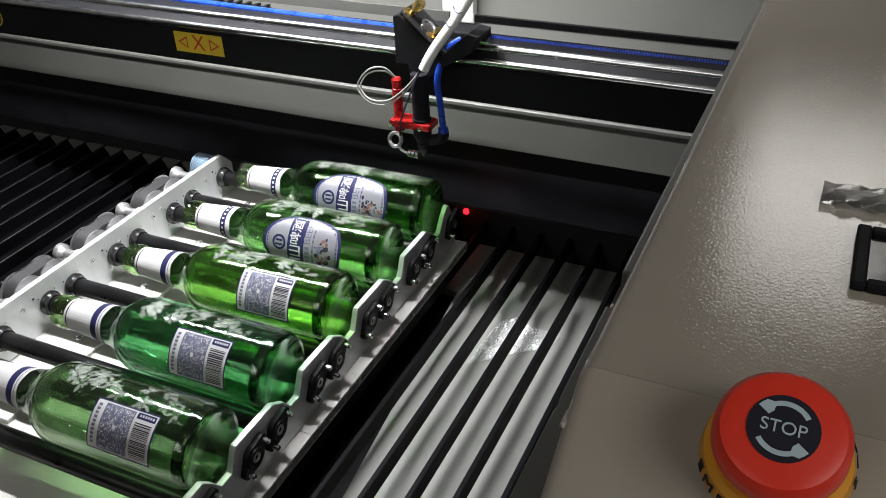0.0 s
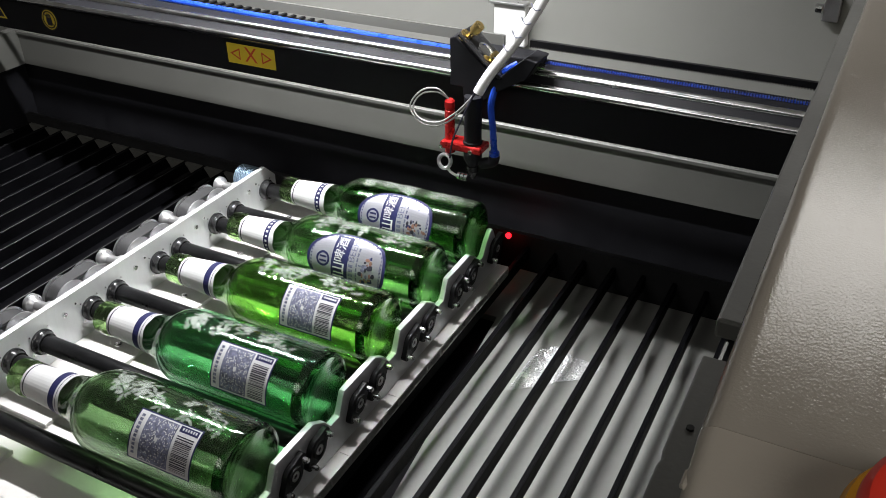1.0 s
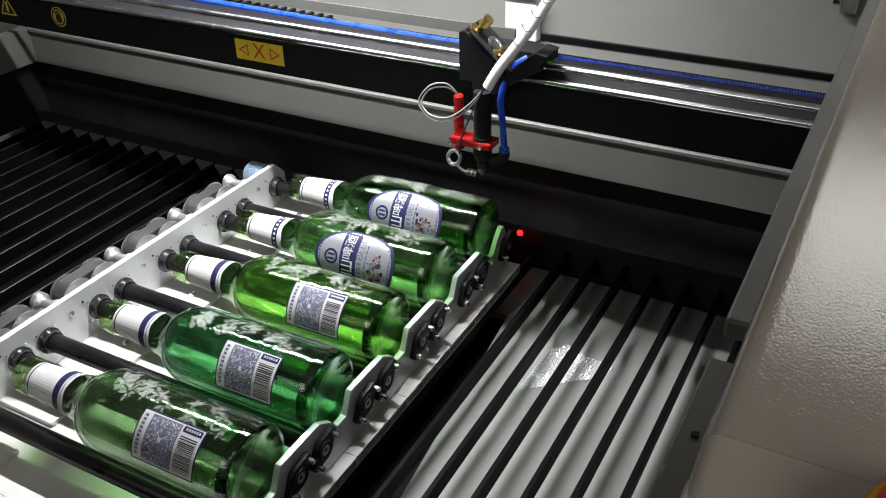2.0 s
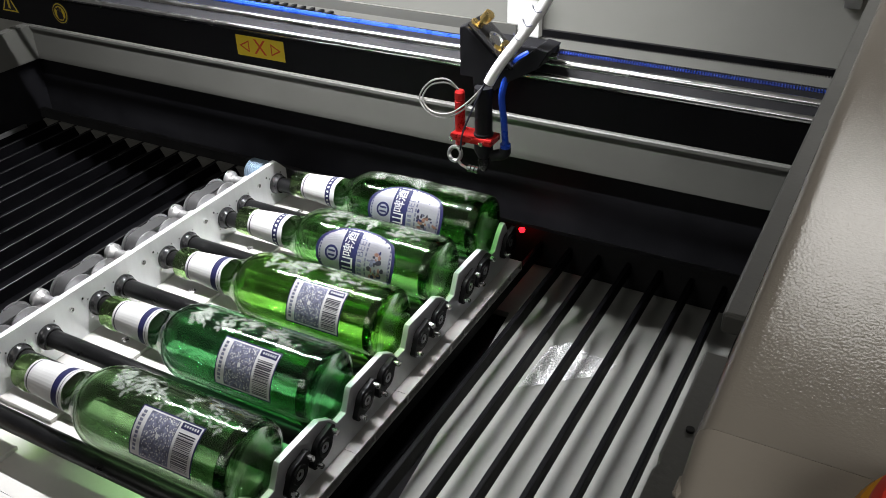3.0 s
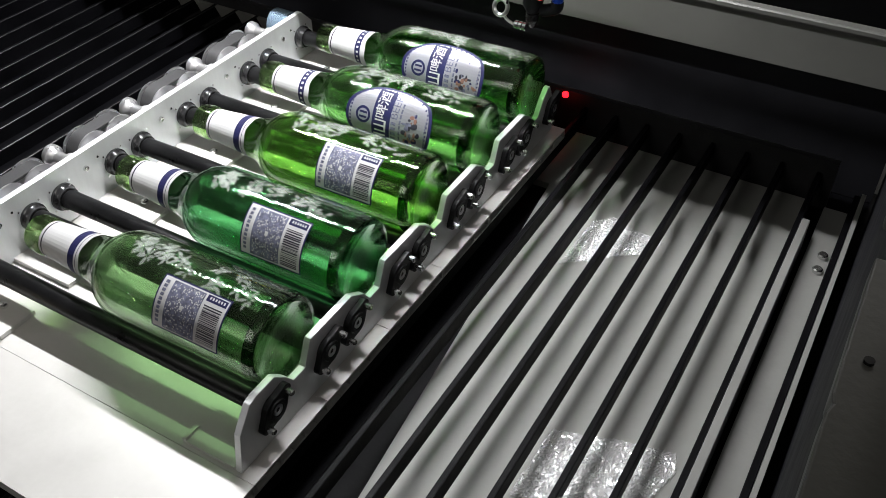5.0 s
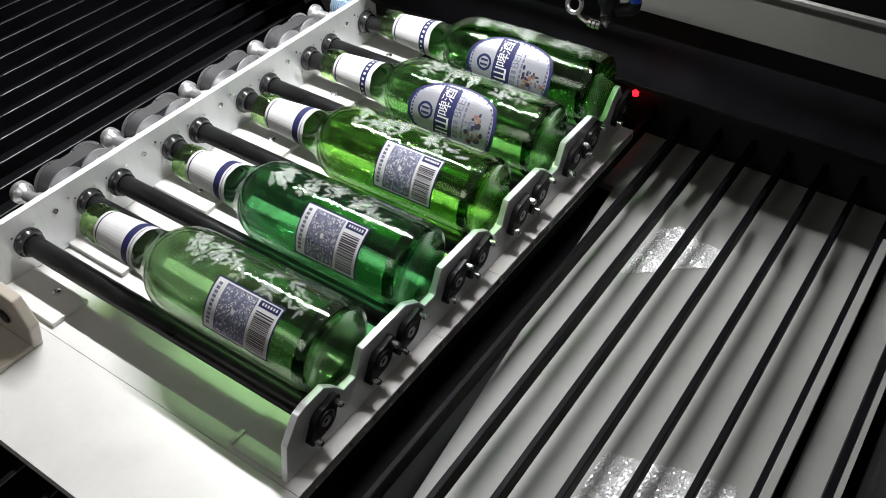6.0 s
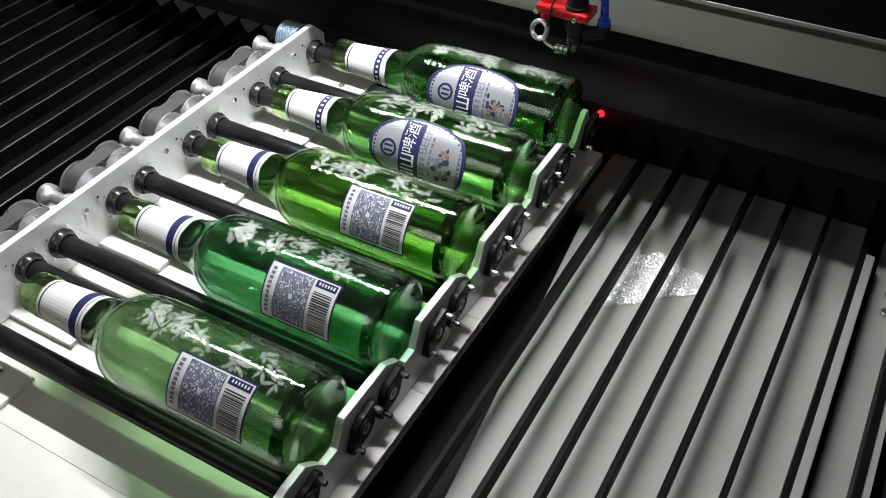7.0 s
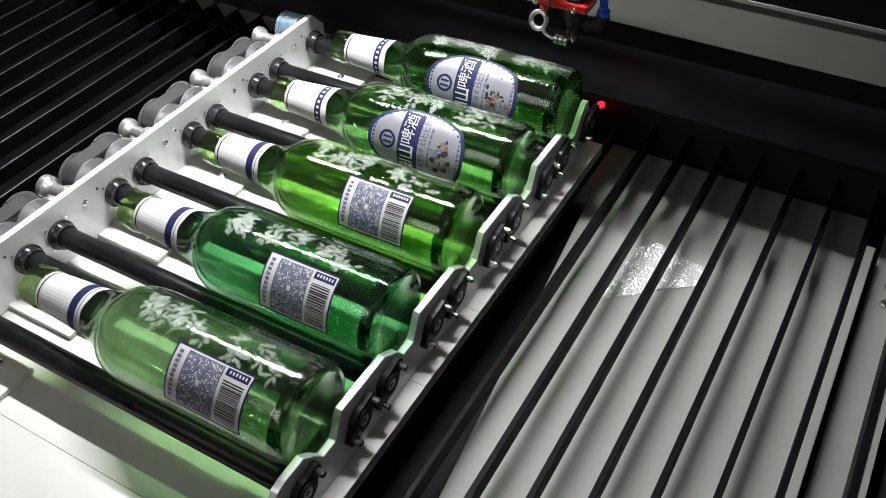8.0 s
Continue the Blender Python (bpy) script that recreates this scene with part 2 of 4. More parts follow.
machine = thing("laser_machine", 0, 0, 0, "beige and grey laser engraving machine with its lid open", "machine")
part("pan", boxed(-8.9, 3.4, -6.4, 5.3, -1.2, -1.06), BLADE, machine, "black pan under the cutting bed")
part("base_cabinet", boxed(-9.4, 9.0, -6.4, 7.2, -9.0, -1.22), GREY_PAINT, machine, "grey painted lower cabinet")
part("back_panel", boxed(-8.8, 3.1, 5.1, 5.2, -1.05, 0.66), BLACK, machine, "black back panel of the bed well")
part("front_panel", boxed(-8.8, 3.1, -6.4, -6.3, -1.05, 1.0), BLACK, machine, "black front panel of the bed well")
part("left_panel", boxed(-8.9, -8.66, -6.4, 5.2, -1.05, 0.24), BLACK, machine, "black side panel of the bed well")
# the folded ledge round the well
bm = slab(bmesh.new(), [(5.0, 0.24), (5.0, 0.72), (4.97, 0.725), (4.97, 0.76), (4.985, 0.775), (5.14, 0.775), (5.14, 0.70), (5.09, 0.66), (5.09, 0.24)], "x", -8.5, 3.1)
part("back_ledge", bm, GREY_PAINT, machine, "grey folded steel ledge behind the bed")
bm = slab(bmesh.new(), [(-8.66, 0.24), (-8.5, 0.24), (-8.5, 0.775), (-8.66, 0.775)], "y", -6.2, 5.0)
part("left_ledge", bm, GREY_PAINT, machine, "grey folded steel ledge beside the bed")
# black slab that stands in for the shaded hollow behind the ledge
part("trough", boxed(-8.8, 3.1, 5.15, 6.15, 0.45, 0.55), BLACK, machine, "trough behind the ledge, black for the shade in it")
part("lid_wall", slab(bmesh.new(), [(6.15, 0.45), (6.3, 0.45), (6.55, 4.6), (6.4, 4.6)], "x", -9.2, 8.6), LID, machine, "light grey inside of the raised lid")
# the deck with its rounded edge and sloping front panel
deck = [(3.195, 3.30), (3.195, 3.315)] + [(3.24 - 0.045 * math.cos(radians(a)), 3.325 + 0.045 * math.sin(radians(a))) for a in range(0, 91, 15)] + [(3.262, 3.37), (9.0, 3.37), (9.0, -1.0), (3.28, -1.0), (3.26, 3.1)]
part("deck", slab(bmesh.new(), deck, "y", -1.95, 7.2), BODY, machine, "beige powder-coated deck with a fine orange-peel surface", True)
bm = bmesh.new()
drop = math.tan(radians(28)) * 2.6
lo = [bm.verts.new((x, -1.952, z)) for x, z in deck]
hi = [bm.verts.new((x, -4.55, z - (drop if z > 2 else 0))) for x, z in deck]
k = len(deck)
bm.faces.new(lo), bm.faces.new(hi)
for i in range(k):
    bm.faces.new((lo[i], lo[(i + 1) % k], hi[(i + 1) % k], hi[i]))
bmesh.ops.recalc_face_normals(bm, faces=bm.faces)
part("sloping_panel", bm, BODY, machine, "beige sloping front control panel", True)
bm = box(bmesh.new(), 3.075, 3.25, -1.03, 4.9, 2.96, 3.04, 0.012)
part("inner_flange", bm, GREY_PAINT, machine)
bm = slab(bmesh.new(), [(3.08, -1.25), (3.25, -1.25), (3.25, -3.3), (3.08, -3.3), (3.08, -1.80), (3.088, -1.77), (3.08, -1.74)], "z", 2.96, 3.04, 0.006)
part("front_flange", bm, GREY_PAINT, machine)
part("flange_screw", cyl(bmesh.new(), "z", (3.13, -1.62, 3.041), 0.012, 0, 0.008, 12), RUBBER, machine)
part("edge_bead", lathe(bmesh.new(), [(-0.035, 0), (-0.025, 0.012), (0.025, 0.012), (0.035, 0)], "y", (3.2, -2.06, 3.275), 10), BODY, machine)
part("right_wall", boxed(3.13, 3.25, -6.2, 5.0, -1.0, 2.955), BLACK, machine, "black inner wall beneath the deck")

# ---- the cutting bed ----
bed = thing("cutting_bed", 0, 0, -0.64, "black steel knife-blade cutting bed", "cutting bed")
Z = 0.64
bm = slab(bmesh.new(), [(4.76, -0.5 + Z), (4.84, -0.5 + Z), (4.84, -1.05 + Z), (4.76, -1.05 + Z)], "x", -8.5, 2.72)
part("back_bar", bm, BAR, bed)
part("front_bar", boxed(-8.5, 2.72, -6.1, -6.0, -1.05 + Z, -0.6 + Z), BLADE, bed)
part("left_bar", boxed(-8.31, -8.25, -6.1, 4.3, -0.6 + Z, -0.55 + Z), DULL_STEEL, bed)
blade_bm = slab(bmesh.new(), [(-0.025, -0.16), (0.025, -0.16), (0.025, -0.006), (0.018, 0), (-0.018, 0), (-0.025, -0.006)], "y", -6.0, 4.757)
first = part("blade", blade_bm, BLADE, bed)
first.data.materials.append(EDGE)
# only the right upper facet carries the painted glint
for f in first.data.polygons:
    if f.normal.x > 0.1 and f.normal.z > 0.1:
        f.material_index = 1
tooth_bm = slab(bmesh.new(), [(-0.15, 0.0), (0.15, 0.0), (0.02, -0.2), (-0.02, -0.2)], "y", 4.70, 4.757)
tooth = part("comb_tooth", tooth_bm, GREY_PAINT, bed)
for k in range(-24, 8):
    x = 0.085 + 0.355 * k
    if k == -24:
        first.location.x = x * D
        tooth.location.x = (x + 0.178) * D
        continue
    o = new("blade", first.data)
    o.parent, o.location = bed, (x * D, 0, 0)
    if k < -9:
        o = new("comb_tooth", tooth.data)
        o.parent, o.location = bed, ((x + 0.178) * D, 0, 0)

sheet = [(-0.05, 4.7), (2.56, 4.7), (2.56, -4.5), (1.02, -4.5), (0.18, 3.67), (-0.05, 3.67)]
tagged(part("white_board", slab(bmesh.new(), sheet, "z", -1.02, -0.945), SHEET), "greyish white board lying under the blades", "board")


def inside(x, y, outline):
    hit = False
    for (x0, y0), (x1, y1) in zip(outline, outline[1:] + outline[:1]):
        if (y0 > y) != (y1 > y) and x < x0 + (x1 - x0) * (y - y0) / (y1 - y0):
            hit = not hit
    return hit


def crinkled_film(outline, seed):
    """A scrap of film in small creased facets, cut to an outline."""
    rng = random.Random(seed)
    step, x0, y0 = 0.013, min(p[0] for p in outline), min(p[1] for p in outline)
    nx, ny = (int((max(p[k] for p in outline) - lo) / step) + 1 for k, lo in ((0, x0), (1, y0)))
    bm, verts = bmesh.new(), {}

    def corner(i, j):
        if (i, j) not in verts:
            verts[i, j] = bm.verts.new((x0 + (i + rng.uniform(-0.3, 0.3)) * step, y0 + (j + rng.uniform(-0.3, 0.3)) * step, -0.942 + 0.0105 * rng.random()))
        return verts[i, j]

    for i in range(nx):
        for j in range(ny):
            if inside(x0 + (i + 0.5) * step, y0 + (j + 0.5) * step, outline):
                a, b, c, d = corner(i, j), corner(i + 1, j), corner(i + 1, j + 1), corner(i, j + 1)
                for tri in (((a, b, c), (a, c, d)) if rng.random() < 0.5 else ((a, b, d), (b, c, d))):
                    bm.faces.new(tri)
    bmesh.ops.recalc_face_normals(bm, faces=bm.faces)
    bmesh.ops.solidify(bm, geom=bm.faces[:], thickness=0.003)
    tagged(part("plastic_film", bm, FILM), "clear crinkled plastic film lying on the board", "film")


crinkled_film([(0.78, 2.57), (1.08, 2.80), (1.17, 2.90), (1.46, 3.12), (1.52, 3.34), (1.2, 3.38), (0.98, 3.46), (0.82, 3.30), (0.80, 3.0)], 5)
crinkled_film([(1.52, 0.15), (2.3, 0.25), (2.48, 0.9), (2.43, 1.07), (2.0, 0.97), (1.75, 0.88), (1.54, 0.82)], 8)

guide = thing("guide_rail", 2.63, 0, -0.7, "grey painted guide strip along the bed", "rail")
part("strip", boxed(-0.035, 0.035, -5.9, 3.95, -0.3, 0.06, bevel=0.006), RAIL, guide)
channel = thing("side_rail", 2.9, 0, -0.94, "grey steel side rail with socket screws", "rail")
bm = slab(bmesh.new(), [(-0.18, 0.0), (-0.18, 0.1), (0.10, 0.1), (0.10, 0.36), (0.14, 0.36), (0.14, 0.0)], "y", -5.9, 4.5)
part("rail", bm, RAIL, channel)
part("dark_bar", boxed(0.04, 0.097, -5.9, 4.5, 0.102, 0.33, bevel=0.006), BLADE, channel)
for y in (3.72, 3.50):
    part("screw", cyl(bmesh.new(), "z", (-0.03, y, 0.1), 0.045, 0, 0.05, 16, 0.01), STEEL, channel)

# ---- the bottle jig ----
PITCH = 0.95
BY = [-0.17 + PITCH * k for k in range(5)]
BZ = 0.085
base = thing("aluminium_platform", 0, 0, -0.64, "white slotted aluminium profile base lying on the blades", "platform")


def plank():
    """One slotted profile: hollow cells under a top plate."""
    w, line = 0.826, []
    cell = (w - 0.018) / 3
    line.append((0, 0.002))
    for i in range(3):
        lo, hi = i * cell + 0.018, (i + 1) * cell
        mid = (lo + hi) / 2
        line += [(mid - 0.003, 0.002), (mid - 0.003, 0.02), (lo, 0.02), (lo, 0.088), (hi, 0.088), (hi, 0.02), (mid + 0.003, 0.02), (mid + 0.003, 0.002)]
    line += [(w, 0.002), (w, 0.11), (0, 0.11)]
    return slab(bmesh.new(), line, "x", -3.95, 0.13)


first = part("profile", plank(), ALU_SHEET, base)
for k in range(7):
    o = first if k == 0 else new("profile", first.data)
    o.parent, o.location = base, (0, (-1.72 + 0.83 * k) * D, 0)

left = thing("jig_side_plate", -3.14, 0, -0.53, "upright aluminium side plate with feet and screws", "plate")
O = 0.53
bm = slab(bmesh.new(), [(-0.86, -0.52 + O), (-0.86, -0.12 + O), (-0.72, 0.05 + O), (4.0, 0.05 + O), (4.17, -0.12 + O), (4.17, -0.52 + O)], "x", -0.06, 0.0, 0.006)
part("plate", bm, ALU, left)
foot_bm = slab(bmesh.new(), [(0.0, -0.16), (0.68, -0.16), (0.68, 0.40), (0.0, 0.40)], "z", 0.002, 0.045, 0.006)
foot = part("foot", foot_bm, ALU_SHEET, left)
for k in range(1, 5):
    o = new("foot", foot.data)
    o.parent, o.location = left, (0, PITCH * k * D, 0)
o = new("foot", foot.data)
o.parent, o.location, o.scale = left, (0, -0.745 * D, 0), (1, 0.6, 1)
screw_bm = lathe(bmesh.new(), [(0, 0), (0, 0.028), (0.018, 0.026), (0.022, 0.018), (0.01, 0.014), (0.01, 0)], "x", (0, 0, 0), 14)
screw = part("screw", screw_bm, STEEL, left)
small_bm = lathe(bmesh.new(), [(0, 0), (0, 0.014), (0.008, 0.012), (0.008, 0)], "x", (0, 0, 0), 10)
small = part("small_screw", small_bm, STEEL, left)
first_used = [False, False]
for y in BY:
    for which, (dy, z) in enumerate(((0.0, -0.12), (0.15, -0.08))):
        src = (screw, small)[which]
        o = src if not first_used[which] else new(src.name.split(".")[0], src.data)
        first_used[which] = True
        o.parent, o.location = left, (0.001 * D, (y + dy) * D, (z + O) * D)
    for ry in (0.31, -0.31):
        for a in (45, 135, 225, 315):
            o = new("small_screw", small.data)
            o.parent, o.scale = left, (1, 0.7, 0.7)
            o.location = (0.001 * D, (y + ry + 0.15 * math.cos(radians(a))) * D, (-0.225 + 0.15 * math.sin(radians(a)) + O) * D)
foot_screw = part("foot_screw", lathe(bmesh.new(), [(0, 0), (0, 0.04), (0.02, 0.037), (0.025, 0.02), (0.012, 0.015), (0.012, 0)], "z", (0.42, 0.03, 0.045), 14), STEEL, left)
for k in range(-1, 5):
    if k:
        o = new("foot_screw", foot_screw.data)
        o.parent, o.location = left, (0, (PITCH * k + (0.32 if k < 0 else 0)) * D, 0)

right = thing("jig_bracket", 0, 0, -0.53, "notched aluminium bracket plate holding the roller bearings", "bracket")
top = [(-0.86, -0.53), (-0.80, -0.2), (-0.66, -0.02), (-0.58, 0.0), (-0.40, 0.0)]
for k in range(4):
    y0 = PITCH * k
    top += [(y0 - 0.30, -0.10), (y0 - 0.23, -0.2), (y0 - 0.10, -0.2), (y0 - 0.02, -0.03), (y0, 0.0), (y0 + 0.5, 0.0)]
y0 = PITCH * 4
top += [(y0 - 0.30, -0.10), (y0 - 0.23, -0.2), (y0 - 0.13, -0.2), (y0 - 0.02, -0.06), (y0 + 0.07, 0.02), (y0 + 0.12, 0.02), (y0 + 0.2, -0.14), (y0 + 0.24, -0.53)]
top = [(y, z + O) for y, z in top]
part("plate", slab(bmesh.new(), top, "x", -0.055, 0.0, 0.005), ALU, right)
part("base_flange", boxed(-0.5, -0.06, -0.86, 4.14, 0.002, 0.03), ALU_SHEET, right)
part("front_tab", boxed(-0.53, -0.5, -0.86, -0.72, 0.002, 0.05), ALU_SHEET, right)


def bearing():
    bm = bmesh.new()
    pts = []
    for c, r in (((0.115, 0.085), 0.05), ((0, 0), 0.115), ((-0.115, -0.085), 0.05), ((0, 0), 0.115)):
        base_a = math.atan2(c[1], c[0]) if (c[0] or c[1]) else (math.atan2(0.085, 0.115) + math.pi / 2 + (math.pi if len(pts) > 12 else 0))
        for s in range(-3, 4):
            a = base_a + s * 0.26
            pts.append((c[0] + r * math.cos(a), c[1] + r * math.sin(a)))
    slab(bm, pts, "x", 0.0, 0.05, 0.004)
    lathe(bm, [(0.05, 0.085), (0.062, 0.08), (0.062, 0.055), (0.052, 0.05), (0.052, 0)], "x", (0, 0, 0), 20)
    return bm


bolt_bm = lathe(bmesh.new(), [(0, 0.026), (0.055, 0.026), (0.065, 0.02), (0.065, 0)], "x", (0.045, 0, 0), 10)
bear = part("bearing", bearing(), RUBBER, right, "black flanged bearing")
bore = part("bearing_bore", lathe(bmesh.new(), [(0.053, 0.045), (0.06, 0.045), (0.06, 0.025), (0.053, 0.02)], "x", (0, 0, 0), 16), DULL_STEEL, right)
bolt = part("bolt", bolt_bm, STEEL, right)
done = False
for y in BY:
    for dy in (-0.31, 0.31):
        p = ((y + dy) * D, (-0.225 + O) * D)
        a, b = (bear, bore) if not done else (new("bearing", bear.data), new("bearing_bore", bore.data))
        for o in (a, b):
            o.parent, o.location = right, (0.001 * D, *p)
        for s in ((1, -1) if y + dy < 3.8 else (-1,)):
            o = bolt if not done else new("bolt", bolt.data)
            done = True
            o.parent, o.location = right, (0, p[0] + s * 0.115 * D, p[1] + s * 0.085 * D)


def roller():
    ob = thing("roller", 0, 0, 0, "black rubber-covered drive roller with flanged end", "roller", "drive rollers of the jig")
    part("sleeve", lathe(bmesh.new(), [(-3.04, 0), (-3.04, 0.084), (-3.03, 0.088), (-0.10, 0.088), (-0.09, 0.082), (-0.09, 0)], "x", n=24), RUBBER, ob, smooth=True)
    part("end_flange", lathe(bmesh.new(), [(-3.135, 0), (-3.135, 0.12), (-3.125, 0.128), (-3.1, 0.128), (-3.09, 0.115), (-3.06, 0.105), (-3.041, 0.105), (-3.041, 0)], "x", n=24), BLACK_GLOSS, ob, smooth=True)
    part("shaft", cyl(bmesh.new(), "x", (0, 0, 0), 0.04, -0.089, -0.056, 16), STEEL, ob)
    return ob


r0 = None
for y in BY:
    for dy in (-0.31, 0.31):
        m = Matrix.Translation(Vector((0, y + dy, -0.225)) * D)
        if r0 is None:
            r0 = roller()
            r0.matrix_basis = m
        else:
            copy_thing(r0, m)


def belt_drive():
    ob = thing("belt_drive", 0, 0, 0, "toothed black belt round two steel pulleys", "belt drive", "belt drives of the jig")
    out, inn = [], []
    for r, pts in ((0.185, out), (0.16, inn)):
        for s in range(13):
            a = -math.pi / 2 + math.pi * s / 12
            pts.append((0.165 + r * math.cos(a), r * math.sin(a)))
        for s in range(13):
            a = math.pi / 2 + math.pi * s / 12
            pts.append((-0.165 + r * math.cos(a), r * math.sin(a)))
    bm = bmesh.new()
    loops = [[bm.verts.new((x, *p)) for p in pts] for x, pts in ((-0.42, out), (-0.26, out), (-0.26, inn), (-0.42, inn))]
    for a, b in zip(loops, loops[1:] + loops[:1]):
        for i in range(len(a)):
            j = (i + 1) % len(a)
            bm.faces.new((a[i], a[j], b[j], b[i]))
    bmesh.ops.recalc_face_normals(bm, faces=bm.faces)
    part("belt", bm, BELT, ob, smooth=True)
    for y in (-0.165, 0.165):
        pul = part("pulley", lathe(bmesh.new(), [(-0.46, 0), (-0.46, 0.06), (-0.445, 0.07), (-0.445, 0.2), (-0.43, 0.207), (-0.425, 0.157), (-0.26, 0.157), (-0.25, 0.203), (-0.235, 0.203), (-0.23, 0.1), (-0.1, 0.1), (-0.09, 0.085), (-0.061, 0.085), (-0.061, 0)], "x", (0, y, 0), 28), ZINC, ob, smooth=True)
        part("hub_screw", cyl(bmesh.new(), "x", (0, y, 0), 0.03, -0.475, -0.461, 10), BLACK, pul)
    return ob


b0 = None
for k in range(4):
    y = PITCH * k + 0.305
    m = Matrix.Translation(Vector((-3.14, y, -0.2)) * D)
    if b0 is None:
        b0 = belt_drive()
        b0.matrix_basis = m
    else:
        copy_thing(b0, m)


def spool():
    ob = thing("spool", 0, 0, 0, "turned steel idler spool with flanged ends", "idler", "idler spools of the jig")
    part("body", lathe(bmesh.new(), [(-0.061, 0), (-0.061, 0.07), (-0.16, 0.07), (-0.17, 0.082), (-0.21, 0.085), (-0.25, 0.056), (-0.36, 0.056), (-0.385, 0.074), (-0.40, 0.096), (-0.41, 0.1), (-0.46, 0.1), (-0.466, 0.093), (-0.465, 0.06), (-0.455, 0.05), (-0.455, 0)], "x", n=24), ZINC, ob, smooth=True)
    part("bore_screw", cyl(bmesh.new(), "x", (0, 0, 0), 0.03, -0.468, -0.456, 10), BLACK, ob)
    return ob


s0 = None
for y in BY:
    m = Matrix.Translation(Vector((-3.14, y, -0.12)) * D)
    if s0 is None:
        s0 = spool()
        s0.matrix_basis = m
    else:
        copy_thing(s0, m)
motor = thing("drive_pulley", -3.22, 3.98, -0.16, "ribbed blue-grey motor pulley on the side plate", "pulley")
prof = [(0.015, 0), (0.015, 0.1), (-0.06, 0.1), (-0.06, 0.17)]
for i in range(7):
    prof += [(-0.08 - i * 0.03, 0.17), (-0.088 - i * 0.03, 0.16), (-0.1 - i * 0.03, 0.16), (-0.105 - i * 0.03, 0.17)]
prof += [(-0.30, 0.17), (-0.31, 0.15), (-0.31, 0.05), (-0.28, 0)]
BLUE_GREY = mat("blue_grey_zinc", (0.2, 0.27, 0.34), 0.35, 0.6, 0.2, 80)
part("ribbed_body", lathe(bmesh.new(), prof, "x", n=28), BLUE_GREY, motor)
part("hub", cyl(bmesh.new(), "x", (0, 0, 0), 0.07, -0.36, -0.311, 18, 0.01), STEEL, motor)

block = thing("corner_bracket", -2.6, -1.02, -0.53, "beige painted corner bracket with a round hole", "bracket")
bm = slab(bmesh.new(), [(-0.55, 0.0), (0.2, 0.0), (0.29, 0.28), (0.2, 0.52), (-0.55, 0.60)], "y", -0.05, 0.04, 0.015)
part("plate", bm, BODY, block)
part("bolt", cyl(bmesh.new(), "y", (-0.02, 0, 0.25), 0.06, -0.07, -0.051, 16), BLACK, block)
part("foot", boxed(-0.55, 0.2, -0.4, -0.05, 0.004, 0.05, bevel=0.01), BODY, block)

# ---- the bottles ----
RB = 0.355
OUTER = [(0.09, 0), (0.06, 0.16), (0.015, 0.27), (0.0, 0.30), (0.012, 0.335), (0.05, 0.35), (0.1, RB), (1.3, RB), (1.40, 0.351), (1.48, 0.338), (1.55, 0.312), (1.61, 0.275), (1.67, 0.238), (1.74, 0.207), (1.84, 0.185), (1.95, 0.174), (2.1, 0.164), (2.34, 0.146), (2.38, 0.145), (2.40, 0.158), (2.44, 0.162), (2.46, 0.152), (2.48, 0.15), (2.50, 0.156), (2.54, 0.152), (2.55, 0.14)]
INNER = [(2.55, 0.105), (2.40, 0.105), (2.1, 0.128), (1.95, 0.138), (1.84, 0.150), (1.74, 0.172), (1.67, 0.203), (1.61, 0.24), (1.55, 0.278), (1.48, 0.305), (1.40, 0.32), (1.3, 0.325), (0.11, 0.325), (0.075, 0.305), (0.065, 0.26), (0.105, 0.14), (0.13, 0)]

# the neck is drawn in a little along its length
OUTER, INNER = ([(a if a < 1.3 else 1.3 + (a - 1.3) * 0.94, r) for a, r in rows] for rows in (OUTER, INNER))


def radius_at(a):
    for (a0, r0), (a1, r1) in zip(OUTER[6:], OUTER[7:]):
        if a0 <= a <= a1:
            return r0 + (r1 - r0) * (a - a0) / (a1 - a0)
    return RB


def on_bottle(a, deg, lift):
    r = radius_at(a) + lift
    return Vector((-a, r * math.cos(radians(deg)), r * math.sin(radians(deg))))


def patch(bm, a0, a1, d0, d1, lift, n=10, na=2, shape=None):
    """A thin sheet wrapped on the bottle between two distances from its base and two angles; shape trims it in a unit square."""
    grid = []
    for i in range(na + 1):
        row = []
        for j in range(n + 1):
            u, v = i / na, j / n
            if shape:
                u, v = shape(u, v)
            row.append(bm.verts.new(on_bottle(a0 + (a1 - a0) * u, d0 + (d1 - d0) * v, lift)))
        grid.append(row)
    for i in range(na):
        for j in range(n):
            bm.faces.new((grid[i][j], grid[i + 1][j], grid[i + 1][j + 1], grid[i][j + 1]))
    bmesh.ops.recalc_face_normals(bm, faces=bm.faces)
    return bm


def oval(u, v):
    """A unit square pressed into a barrel shape."""
    x, y = 2 * u - 1, 2 * v - 1
    k = 1 - 0.16 * abs(y) ** 2.5
    return 0.5 + 0.5 * x * k, 0.5 + 0.5 * y * (1 - (0.42 if x > 0 else 0.27) * abs(x) ** 2.5)


